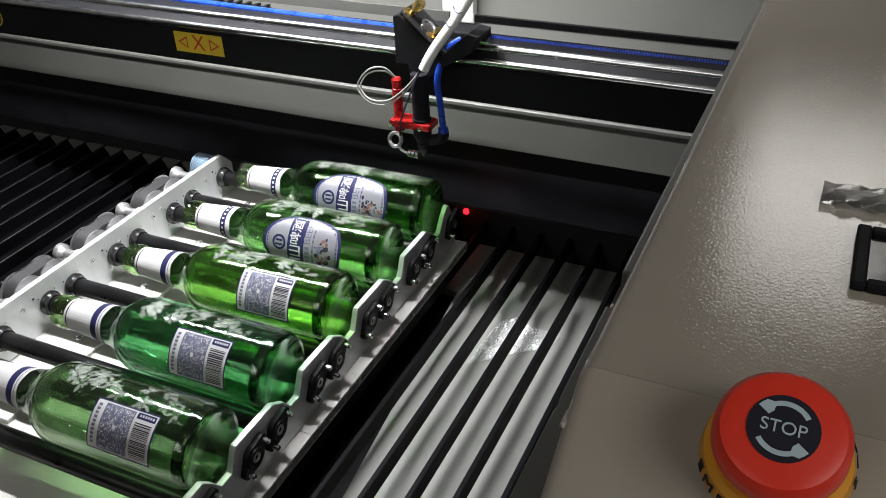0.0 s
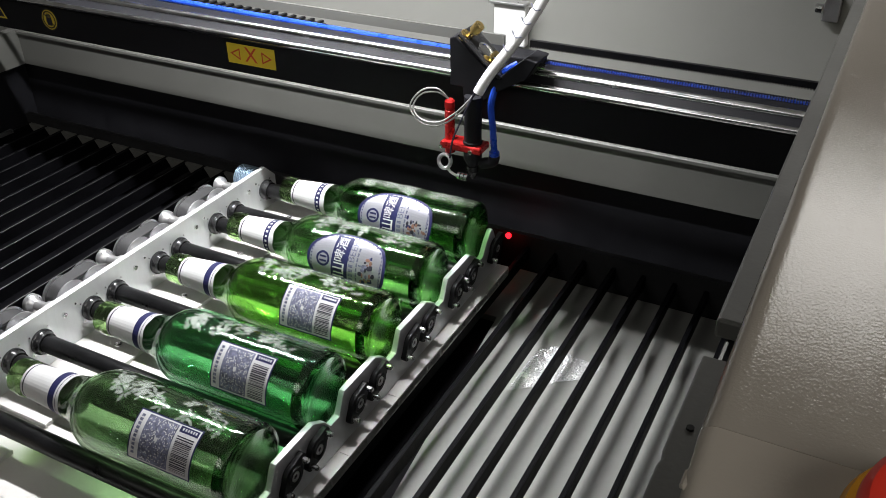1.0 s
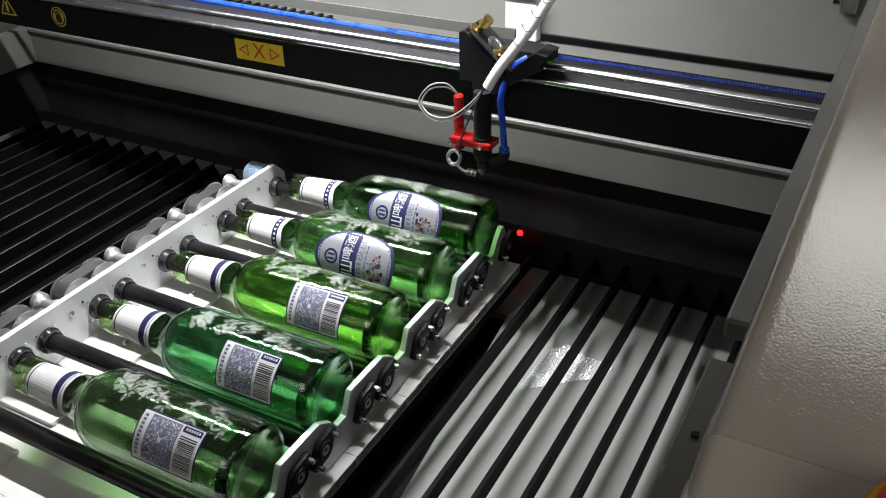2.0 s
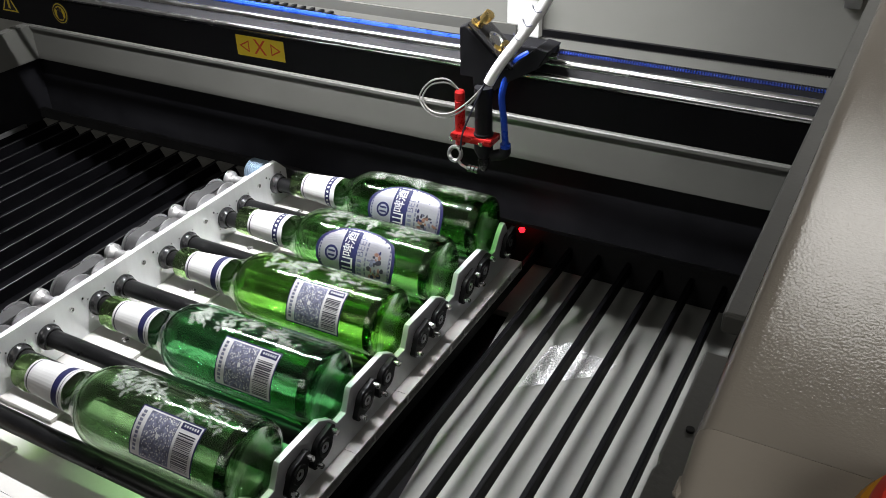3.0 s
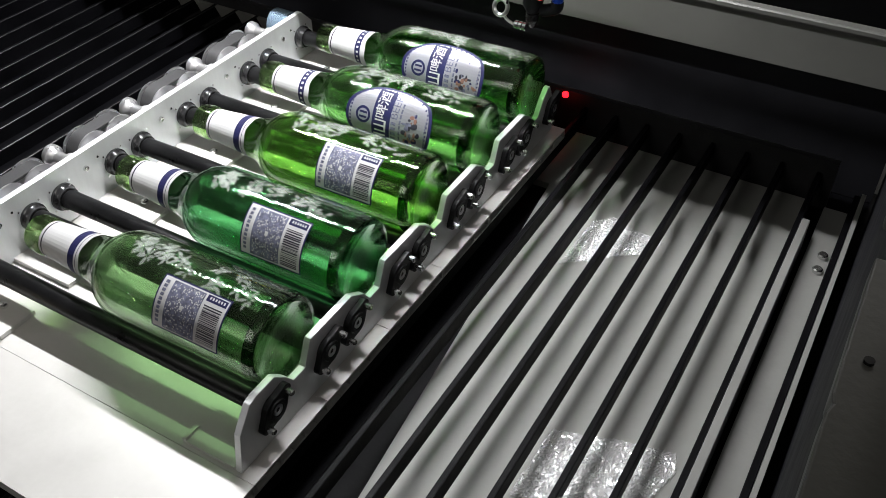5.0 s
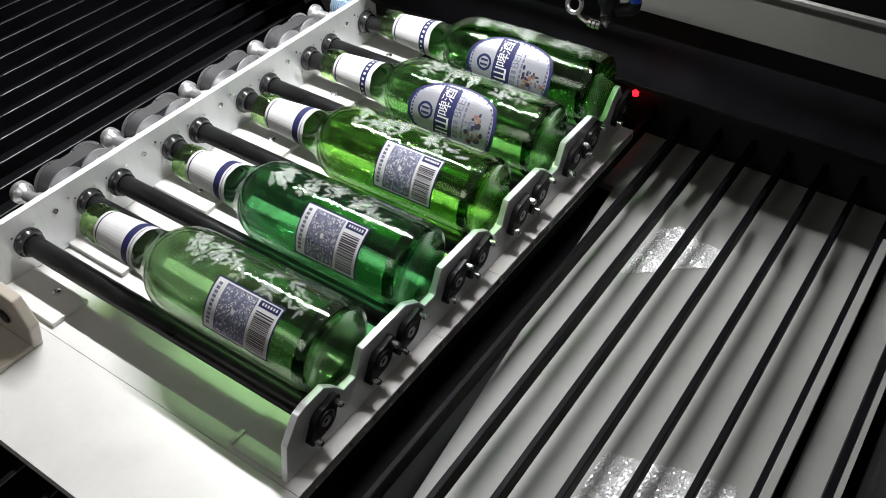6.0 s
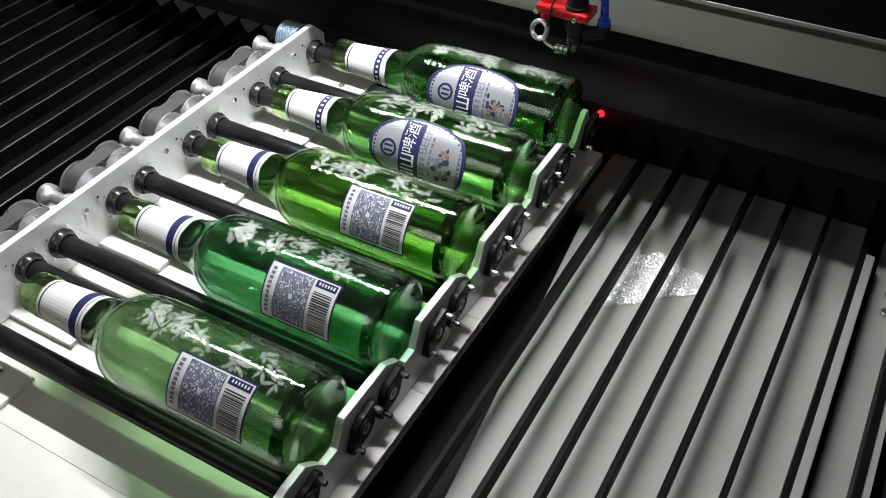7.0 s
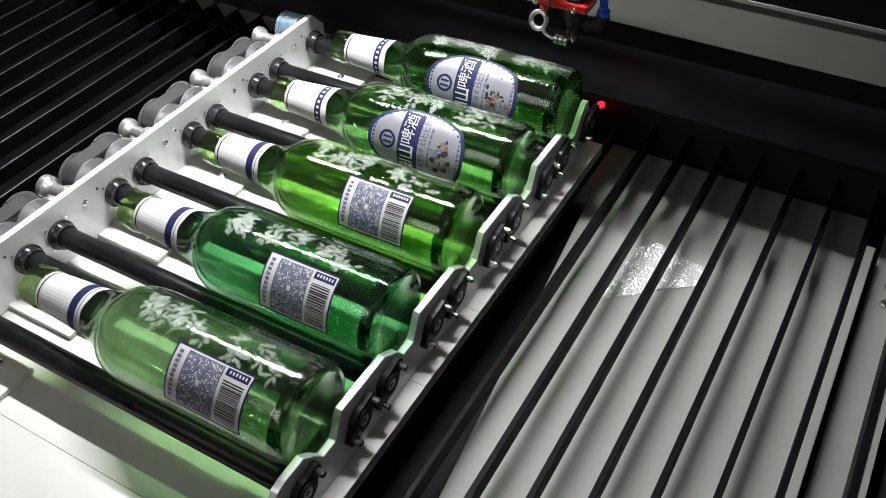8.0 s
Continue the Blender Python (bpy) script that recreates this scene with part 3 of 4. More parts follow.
def petals(bm, rng, a0, a1, d0, d1, count, lift):
    for _ in range(count):
        a, d = rng.uniform(a0, a1), rng.uniform(d0, d1)
        turn = rng.uniform(0, 6.28)
        for k in range(rng.randint(3, 6)):
            w = turn + k * 1.1 + rng.uniform(-0.2, 0.2)
            ln, wd = rng.uniform(0.045, 0.1), rng.uniform(0.01, 0.019)
            ring = []
            for s, t in ((0.1, 0), (0.45, 1), (0.8, 0.8), (1, 0), (0.8, -0.8), (0.45, -1)):
                x, y = ln * s * math.cos(w) - wd * t * math.sin(w), ln * s * math.sin(w) + wd * t * math.cos(w)
                ring.append(bm.verts.new(on_bottle(a + x, d + math.degrees(y / RB), lift)))
            bm.faces.new(ring)
    bmesh.ops.recalc_face_normals(bm, faces=bm.faces)
    return bm


def letters(name, body, size, extrude, material):
    """A mesh of words in the built-in font, in metres, centred."""
    cu = bpy.data.curves.new(name, "FONT")
    cu.body, cu.size, cu.align_x, cu.align_y, cu.extrude = body, size * D, "CENTER", "CENTER", extrude
    tmp = bpy.data.objects.new(name, cu)
    scene.collection.objects.link(tmp)
    me = bpy.data.meshes.new_from_object(tmp.evaluated_get(bpy.context.evaluated_depsgraph_get()))
    bpy.data.objects.remove(tmp)
    me.materials.clear()
    me.materials.append(material)
    return me


def text_part(name, body, size, material, parent, m):
    ob = new(name, letters(name, body, size, 0.0002, material))
    ob.parent, ob.matrix_basis = parent, m
    return ob


def wrapped_text(name, body, size, a, deg, lift, material, parent):
    """Words bent round a bottle: their tops point to the neck."""
    me = letters(name, body, size, 0.0, material)
    for v in me.vertices:
        v.co = on_bottle(a + v.co.y / D, deg - math.degrees(v.co.x / D / RB), lift) * D
    ob = new(name, me)
    ob.parent = parent
    return ob


def bottle(index, y, green, words, label_turn, front):
    rng = random.Random(40 + index)
    ob = thing("beer_bottle", -0.07, y, BZ, words, "bottle", "bottles lying in the jig")
    ob.rotation_euler = (0, radians(-0.7), 0)
    body = part("glass", lathe(bmesh.new(), OUTER + INNER, "x", n=64), green, ob, smooth=True)
    body.rotation_euler = (0, math.pi, 0)
    body.data.materials.append(LIP)
    # the lip end of the neck takes the backlit tint
    for f in body.data.polygons:
        if f.center.x > 2.25 * D:
            f.material_index = 1
    neck = part("neck_label", patch(bmesh.new(), 1.826, 2.306, 0, 360, 0.003, 40, 6, lambda u, v: (u if u > 0.01 else 0.018 * math.sin(v * 31) * math.sin(v * 13), v)), PAPER, ob, "white paper neck label with a navy band")
    part("band", patch(bmesh.new(), 1.885, 1.955, 0, 360, 0.0045, 40, 2), NAVY, neck)
    bm = bmesh.new()
    if front:
        for i in range(22):
            patch(bm, 1.907, 1.933, i * 16.4, i * 16.4 + 7, 0.0055, 2, 1)
        part("band_print", bm, PAPER, neck)
    else:
        patch(bm, 1.858, 1.864, 0, 360, 0.0045, 40, 1)
        part("thin_line", bm, INK, neck)
    bm = patch(bmesh.new(), 2.268, 2.282, 0, 360, 0.0046, 40, 1)
    part("rim_line", bm, INK, neck)
    if front:
        a0, a1, d0, d1 = front
        at = lambda u0, u1, v0, v1, lift, n=8, na=2, shape=None: patch(bmesh.new(), a0 + (a1 - a0) * u0, a0 + (a1 - a0) * u1, d0 + (d1 - d0) * v0, d0 + (d1 - d0) * v1, lift, n, na, shape)
        lab = part("front_label", at(0, 1, 0, 1, 0.003, 18, 12, oval), NAVY, ob, "oval silver label with a navy rim and band")
        part("silver_field", at(0.035, 0.965, 0.035, 0.965, 0.0045, 18, 12, oval), SILVER, lab)
        bm = bmesh.new()
        for i in range(44):
            t = 2 * math.pi * i / 44
            u, v = oval(0.5 + 0.445 * max(-1, min(1, 1.25 * math.cos(t))), 0.5 + 0.445 * max(-1, min(1, 1.25 * math.sin(t))))
            aa, dd = a0 + (a1 - a0) * u, d0 + (d1 - d0) * v
            patch(bm, aa - 0.008, aa + 0.008, dd - 1.4, dd + 1.4, 0.0055, 1, 1)
        part("rim_dots", bm, NAVY, lab)
        part("name_band", at(0.47, 0.68, 0.06, 0.94, 0.006, 14, 2), NAVY, lab)
        at_u, at_v = (lambda u: a0 + (a1 - a0) * u), (lambda v: d0 + (d1 - d0) * v)
        for ch, v in (("\u9152", 0.185), ("\u5564", 0.39)):
            wrapped_text("name_character", ch, 0.132, at_u(0.5775), at_v(v), 0.0075, PAPER, lab)
        bm = bmesh.new()
        for u, v, lu, lv in ((0.515, 0.505, 0.13, 0.022), (0.515, 0.58, 0.14, 0.024), (0.515, 0.66, 0.13, 0.022), (0.512, 0.505, 0.022, 0.177),
                             (0.515, 0.72, 0.14, 0.022), (0.515, 0.77, 0.05, 0.07), (0.575, 0.76, 0.022, 0.11), (0.61, 0.78, 0.045, 0.02), (0.61, 0.83, 0.04, 0.02), (0.515, 0.86, 0.05, 0.02)):
            patch(bm, at_u(u), at_u(u + lu), at_v(v), at_v(v + lv), 0.0075, 3, 1)
        part("name_print", bm, PAPER, lab, "white plain shapes on the navy band")
        wrapped_text("word", "BEER", 0.105, at_u(0.425), at_v(0.27), 0.006, GREY_INK, lab)
        bm = bmesh.new()
        lo = []
        for i in range(20):
            t = 2 * math.pi * i / 20
            lo.append([bm.verts.new(on_bottle(a0 + (a1 - a0) * 0.79 + r * math.cos(t), (d0 + d1) / 2 + math.degrees(r * math.sin(t) / RB), 0.006)) for r in (0.055, 0.078)])
        for p, q in zip(lo, lo[1:] + lo[:1]):
            bm.faces.new((p[0], p[1], q[1], q[0]))
        patch(bm, a0 + (a1 - a0) * 0.745, a0 + (a1 - a0) * 0.835, (d0 + d1) / 2 - 5, (d0 + d1) / 2 - 2, 0.006, 2, 1)
        patch(bm, a0 + (a1 - a0) * 0.745, a0 + (a1 - a0) * 0.835, (d0 + d1) / 2 + 2, (d0 + d1) / 2 + 5, 0.006, 2, 1)
        bmesh.ops.recalc_face_normals(bm, faces=bm.faces)
        part("emblem", bm, NAVY, lab)
        bm = bmesh.new()
        for i in range(5):
            patch(bm, at_u(0.40), at_u(0.455), at_v(0.49 + 0.075 * i), at_v(0.535 + 0.075 * i), 0.006, 2, 1)
        for i in range(7):
            patch(bm, at_u(0.345), at_u(0.365), at_v(0.2 + 0.08 * i), at_v(0.26 + 0.08 * i), 0.006, 2, 1)
        for i in range(9):
            patch(bm, at_u(0.06), at_u(0.075), at_v(0.3 + 0.05 * i), at_v(0.335 + 0.05 * i), 0.006, 2, 1)
        tagged(part("small_print", bm, GREY_INK, lab), kind="stuff")
        for material, count in ((BROWN, 9), (INK, 8), (GREY_INK, 7), (NAVY, 4)):
            bm = bmesh.new()
            for _ in range(count):
                u, v = rng.gauss(0.19, 0.045), rng.gauss(0.5, 0.12)
                patch(bm, at_u(u), at_u(u + rng.uniform(0.02, 0.06)), at_v(v), at_v(v + rng.uniform(0.03, 0.09)), 0.006 + 0.0015 * rng.random(), 4, 3, oval)
            tagged(part("picture_print", bm, material, lab), kind="stuff")
    else:
        a0, a1, d0, d1 = label_turn
        at = lambda u0, u1, v0, v1, lift, n=6, na=1: patch(bmesh.new(), a0 + (a1 - a0) * u0, a0 + (a1 - a0) * u1, d0 + (d1 - d0) * v0, d0 + (d1 - d0) * v1, lift, n, na)
        lab = part("back_label", at(0, 1, 0, 1, 0.003, 14), NAVY, ob, "pale rectangular back label with code print and bars")
        part("paper_field", at(0.02, 0.98, 0.03, 0.97, 0.0045, 14), PAPER, lab)
        part("code_print", at(0.36, 0.83, 0.06, 0.94, 0.006, 14), GREY_INK, lab, "mottled blue-grey printed field")
        bm = bmesh.new()
        for i in range(260):
            u, v = rng.uniform(0.37, 0.8), rng.uniform(0.07, 0.9)
            patch(bm, a0 + (a1 - a0) * u, a0 + (a1 - a0) * (u + rng.uniform(0.006, 0.018)), d0 + (d1 - d0) * v, d0 + (d1 - d0) * (v + rng.uniform(0.008, 0.03)), 0.0072, 1, 1)
        part("code_texture", bm, PAPER, lab)
        part("code_centre", at(0.57, 0.62, 0.42, 0.50, 0.0078, 3), PAPER, lab)
        bm = bmesh.new()
        v = 0.24
        while v < 0.93:
            w = rng.choice((0.008, 0.014, 0.022))
            patch(bm, a0 + (a1 - a0) * 0.06, a0 + (a1 - a0) * 0.32, d0 + (d1 - d0) * v, d0 + (d1 - d0) * min(0.95, v + w), 0.006, 1, 1)
            v += w + rng.choice((0.01, 0.016, 0.022))
        part("bar_print", bm, INK, lab)
        part("corner_block", at(0.04, 0.33, 0.05, 0.17, 0.006, 3), NAVY, lab)
        bm = bmesh.new()
        for i in range(6):
            patch(bm, a0 + (a1 - a0) * (0.07 + i * 0.04), a0 + (a1 - a0) * (0.09 + i * 0.04), d0 + (d1 - d0) * 0.08, d0 + (d1 - d0) * 0.13, 0.0072, 1, 1)
        part("block_marks", bm, PAPER, lab)
        bm = bmesh.new()
        for i in range(10):
            patch(bm, a0 + (a1 - a0) * 0.89, a0 + (a1 - a0) * 0.94, d0 + (d1 - d0) * (0.1 + 0.08 * i), d0 + (d1 - d0) * (0.155 + 0.08 * i), 0.006, 2, 1)
        part("edge_print", bm, GREY_INK, lab)
    lo = (label_turn[2] if not front else front[2])
    bm = petals(bmesh.new(), rng, 0.75, 1.32, lo - 38, lo - 8, 20, 0.003)
    part("flower_print", bm, FLOWER, ob, "white enamel flower print")
    bm = petals(bmesh.new(), rng, 0.2, 0.6, lo - 34, lo - 8, 8, 0.003)
    part("flower_print", bm, FLOWER, ob, "white enamel flower print")
    heel = part("heel", lathe(bmesh.new(), [(0.095, 0.328), (0.07, 0.312), (0.05, 0.295), (0.035, 0.29), (0.018, 0.318), (0.035, 0.338), (0.065, 0.346), (0.095, 0.348), (0.095, 0.328)], "x", n=48), HEEL, ob, "thick dark glass heel", True)
    heel.rotation_euler = (0, math.pi, 0)
    bm = bmesh.new()
    for i in range(30):
        patch(bm, 0.028, 0.044, i * 12, i * 12 + 6, 0.0005, 1, 1)
    part("base_knurl", bm, green, ob)
    return ob


bottle(0, BY[4], GREENS[0], "dark green glass beer bottle with oval silver label", None, (0.362, 1.262, 107, 205))
bottle(1, BY[3], GREENS[1], "green glass beer bottle with oval silver label", None, (0.362, 1.262, 108, 207))
bottle(2, BY[2], GREENS[2], "yellow-green glass beer bottle with back label turned up", (0.335, 0.905, 111, 178), None)
bottle(3, BY[1], GREENS[3], "blue-green glass beer bottle with back label turned up", (0.327, 0.903, 111, 179), None)
bottle(4, BY[0], GREENS[4], "pale green glass beer bottle with back label turned up", (0.288, 0.888, 108, 171), None)

# ---- the gantry ----
gantry = thing("gantry", 0, 4.0, 1.38, "black gantry beam with bright linear guide rails", "gantry")
G = 1.38
part("beam", boxed(-8.4, 3.08, -0.28, 0.2, 0.0, 1.76 - G, bevel=0.01), BLACK, gantry)
bm = slab(bmesh.new(), [(-0.30, 1.765 - G), (-0.34, 1.80 - G), (-0.34, 1.86 - G), (-0.26, 1.93 - G), (0.1, 1.95 - G), (0.15, 1.90 - G), (0.15, 1.765 - G)], "x", -8.4, 3.06)
part("rail_bed", bm, BLACK, gantry)
for y, z, r in ((-0.335, 1.83, 0.035), (-0.24, 1.935, 0.04)):
    part("guide_rod", cyl(bmesh.new(), "x", (0, y, z - G), r, -8.35, 3.05, 20), STEEL, gantry, "polished steel guide rod", True)
bm = slab(bmesh.new(), [(0.33, 1.93 - G), (0.36, 1.93 - G), (0.36, 2.04 - G), (0.33, 2.04 - G)], "x", -8.3, -0.1)
part("back_strip", bm, GREY_PAINT, gantry)

belt = thing("gantry_belt", 0, 4.3, 1.96, "black toothed drive belt along the gantry", "belt")
bm = box(bmesh.new(), 0.2, 3.05, -0.02, 0.02, 0.03, 0.09)
for i in range(114):
    box(bm, 0.2 + i * 0.025, 0.212 + i * 0.025, -0.02, 0.02, 0.015, 0.03)
part("toothed_band", bm, RUBBER, belt)

hose = thing("air_hose", 0, 4.02, 1.93, "blue spiral air hose along the gantry", "hose")
part("smooth_hose", tube(bmesh.new(), [(-5.6, 0.05, 0.06), (-4.0, 0.03, 0.04), (-2.2, 0, 0.02), (-0.2, 0, 0.0)], 0.034, 10, 10), BLUE, hose, smooth=True)
bm = tube(bmesh.new(), [(0.3, 0, 0.0), (1.5, 0, 0.0), (3.05, 0, 0.0)], 0.034, 10, 8)
part("core", bm, BLUE, hose, smooth=True)
bm = bmesh.new()
ring = []
for i in range(1101):
    t = i / 10 * 2 * math.pi
    c = Vector((0.32 + 2.7 * i / 1100, 0.045 * math.cos(t), 0.045 * math.sin(t)))
    ring.append([bm.verts.new(c + Vector((dx, 0.006 * math.cos(t) * q, 0.006 * math.sin(t) * q))) for dx, q in ((-0.005, 0), (0, 1), (0.005, 0))])
for a, b in zip(ring, ring[1:]):
    for k in range(2):
        bm.faces.new((a[k], a[k + 1], b[k + 1], b[k]))
part("spiral_wrap", bm, INK, hose)

chain = thing("cable_chain", -4.4, 4.25, 1.86, "black plastic cable chain", "cable chain")
link = bmesh.new()
box(link, 0, 0.11, -0.1, 0.1, 0, 0.08, 0.01)
box(link, 0.03, 0.08, -0.11, 0.11, 0.08, 0.11, 0.008)
l0 = part("link", link, RUBBER, chain)
for i in range(1, 17):
    o = new("link", l0.data)
    o.parent, o.location = chain, (i * 0.125 * D, 0, -i * 0.004 * D)
tagged(part("cable_tie", tube(bmesh.new(), [(-2.45, 4.05, 1.84), (-2.3, 3.98, 1.80), (-2.15, 3.95, 1.78)], 0.03, 8, 5), WHITE), "pale clear hose end tied beside the chain", "hose end")


st = thing("axis_sticker", -2.89, 3.717, 1.60, "yellow axis sticker with red letter and arrows", "sticker")
part("backing", boxed(-0.33, 0.33, -0.004, 0.0, -0.115, 0.115), YELLOW, st)


STICKER_RED = mat("sticker_red_ink", (0.5, 0.05, 0.02), 0.5)
text_part("letter", "X", 0.24, STICKER_RED, st, pose(0, -0.006 * D, 0, 90, 0, 0))
for s in (-1, 1):
    bm = bmesh.new()
    tri_o = [(s * 0.29, 0), (s * 0.15, 0.07), (s * 0.15, -0.07)]
    tri_i = [(s * 0.255, 0), (s * 0.165, 0.045), (s * 0.165, -0.045)]
    vo = [bm.verts.new((x, -0.006, z)) for x, z in tri_o]
    vi = [bm.verts.new((x, -0.006, z)) for x, z in tri_i]
    for i in range(3):
        j = (i + 1) % 3
        bm.faces.new((vo[i], vo[j], vi[j], vi[i]))
    bmesh.ops.recalc_face_normals(bm, faces=bm.faces)
    part("arrow", bm, STICKER_RED, st)
rs = thing("warning_sticker", -6.05, 3.717, 1.6, "round yellow warning sticker with black mark", "sticker")
part("backing", cyl(bmesh.new(), "y", (0, 0, 0), 0.14, -0.004, 0.0, 28), INK, rs)
part("field", cyl(bmesh.new(), "y", (0, 0, 0), 0.125, -0.007, -0.004, 28), YELLOW, rs)
part("ring", lathe(bmesh.new(), [(-0.008, 0.112), (-0.009, 0.112), (-0.009, 0.094), (-0.008, 0.094)], "y", n=28), INK, rs)
bm = slab(bmesh.new(), [(-0.04, -0.075), (0.035, -0.075), (0.05, -0.01), (0.035, 0.02), (-0.045, 0.02), (-0.055, -0.02)], "y", -0.009, -0.0072)
for i in range(4):
    box(bm, -0.042 + i * 0.021, -0.026 + i * 0.021, -0.009, -0.0072, 0.02, 0.065 + (0.012 if i in (1, 2) else 0))
part("mark", bm, INK, rs)
bm = box(bmesh.new(), -0.105, 0.105, -0.0108, -0.0094, -0.007, 0.007)
bmesh.ops.rotate(bm, cent=(0, 0, 0), matrix=Matrix.Rotation(radians(45), 3, "Y"), verts=bm.verts)
part("bar", bm, INK, rs)
ts = thing("warning_sticker", -7.0, 3.717, 1.64, "triangular yellow warning sticker with black rim", "sticker")
part("backing", slab(bmesh.new(), [(-0.17, -0.14), (0.17, -0.14), (0, 0.16)], "y", -0.004, 0.0), INK, ts)
part("rim", slab(bmesh.new(), [(-0.15, -0.13), (0.15, -0.13), (0, 0.135)], "y", -0.006, -0.004), YELLOW, ts)
part("field", slab(bmesh.new(), [(-0.115, -0.11), (0.115, -0.11), (0, 0.095)], "y", -0.008, -0.006), INK, ts)
part("mark", slab(bmesh.new(), [(-0.02, -0.09), (0.02, -0.09), (0.02, 0.04), (-0.02, 0.04)], "y", -0.0095, -0.0082), YELLOW, ts)

# ---- the laser head ----
head = thing("laser_carriage", 0, 3.4, 1.0, "black laser head with red pointer and brass screws", "laser head")
H = 1.0
bm = slab(bmesh.new(), [(-0.26, 2.26 - H), (-0.26, 1.80 - H), (-0.13, 1.80 - H), (-0.12, 1.70 - H), (0.1, 1.70 - H), (0.22, 1.8 - H), (0.52, 1.98 - H), (0.62, 2.15 - H), (0.5, 2.17 - H), (0.22, 1.93 - H), (-0.2, 2.28 - H)], "y", 0.03, 0.33, 0.01)
part("mirror_mount", bm, BLACK, head)
part("carriage", boxed(-0.2, 0.5, 0.34, 0.6, 1.96 - H, 2.06 - H, bevel=0.015), BLACK, head)
bm = box(bmesh.new(), -0.34, 0.34, -0.02, 0.02, -0.02, 0.02, 0.012)
bmesh.ops.rotate(bm, cent=(0, 0, 0), matrix=Matrix.Rotation(radians(41), 3, "Y"), verts=bm.verts)
bmesh.ops.scale(bm, vec=(0.85, 8, 0.85), verts=bm.verts)
bmesh.ops.translate(bm, vec=(0.06, 0.15, 2.13 - H), verts=bm.verts)
part("mirror_plate", bm, BLACK_GLOSS, head)
bm = lathe(bmesh.new(), [(0, 0), (0, 0.085), (0.015, 0.085), (0.018, 0.06), (0.01, 0.055), (0.01, 0)], "z", n=24)
bmesh.ops.rotate(bm, cent=(0, 0, 0), matrix=Matrix.Rotation(radians(41), 3, "Y"), verts=bm.verts)
bmesh.ops.translate(bm, vec=(0.06, 0.13, 2.155 - H), verts=bm.verts)
part("mirror", bm, STEEL, head, "bright round mirror cap")
for x, z, l in ((-0.09, 2.27, 0.18), (-0.16, 2.25, 0.08), (0.13, 2.06, 0.12), (0.07, 2.06, 0.07)):
    bm = lathe(bmesh.new(), [(0, 0), (0, 0.03), (l * 0.5, 0.03), (l * 0.5, 0.05), (l, 0.05), (l, 0)], "z", n=14)
    bmesh.ops.rotate(bm, cent=(0, 0, 0), matrix=Matrix.Rotation(radians(41), 3, "Y"), verts=bm.verts)
    bmesh.ops.translate(bm, vec=(x, 0.08, z - H), verts=bm.verts)
    part("brass_screw", bm, BRASS, head)
part("lens_tube", lathe(bmesh.new(), [(0.02, 0), (0.02, 0.05), (0.1, 0.09), (0.28, 0.095), (0.29, 0.085), (0.74, 0.085), (0.74, 0)], "z", (0.0, 0.0, 0), 24), BLACK, head, smooth=True)
part("collar", boxed(-0.31, 0.13, -0.11, 0.11, 0.19, 0.26, bevel=0.015), RED, head, "red anodised clamp collar")
for x in (-0.29, 0.03):
    part("collar_screw", cyl(bmesh.new(), "y", (x, 0, 0.215), 0.022, -0.13, -0.11, 12), STEEL, head)
part("pointer", lathe(bmesh.new(), [(0.12, 0), (0.12, 0.05), (0.56, 0.05), (0.565, 0.042), (0.58, 0.042), (0.585, 0.05), (0.65, 0.05), (0.67, 0.035), (0.67, 0)], "z", (-0.25, 0.0, 0), 18), RED, head, "red pointer tube", True)
bm = bmesh.new()
pts = [(-0.28 + 0.065 * math.cos(2 * math.pi * i / 12), -0.06 + 0.02 * math.sin(2 * math.pi * i / 12), 0.03 + 0.065 * math.sin(2 * math.pi * i / 12)) for i in range(13)]
part("knurled_ring", tube(bm, pts, 0.02, 8, 4), DULL_STEEL, head, smooth=True)
part("clamp_lever", tube(bmesh.new(), [(-0.26, -0.05, -0.02), (-0.22, -0.06, -0.07), (-0.15, -0.06, -0.1)], 0.014, 8, 4), DULL_STEEL, head)
part("nozzle", lathe(bmesh.new(), [(-0.12, 0), (-0.12, 0.02), (-0.04, 0.06), (0.02, 0.06), (0.02, 0)], "z", (0, 0, 0), 20), BLACK_GLOSS, head)
for i in range(3):
    part("fitting", lathe(bmesh.new(), [(0, 0), (0, 0.036), (0.03, 0.036), (0.03, 0)], "x", (-0.12 + 0.04 * i, -0.09, -0.08), 12), STEEL, head)
part("hose_elbow", tube(bmesh.new(), [(0.09, 0, 0.06), (0.16, 0, 0.08), (0.22, 0, 0.11), (0.23, 0, 0.17)], 0.055, 12, 5), BLACK, head, smooth=True)
part("hose_collar", cyl(bmesh.new(), "z", (0.23, 0, 0), 0.05, 0.17, 0.21, 16), BLUE, head)
part("air_hose", tube(bmesh.new(), [(0.23, 0, 0.2), (0.21, 0.0, 0.45), (0.18, 0.02, 0.7), (0.24, 0.1, 0.95), (0.36, 0.2, 1.05)], 0.033, 10, 8), BLUE, head, smooth=True)
part("cable_sleeve", tube(bmesh.new(), [(0.09, -0.08, 0.82), (0.2, -0.05, 1.02), (0.42, 0.05, 1.35), (0.62, 0.2, 1.75), (0.78, 0.4, 2.3), (0.8, 0.8, 3.2)], 0.05, 14, 8), WHITE, head, "white spiral-wrapped cable sleeve", True)
bm = bmesh.new()
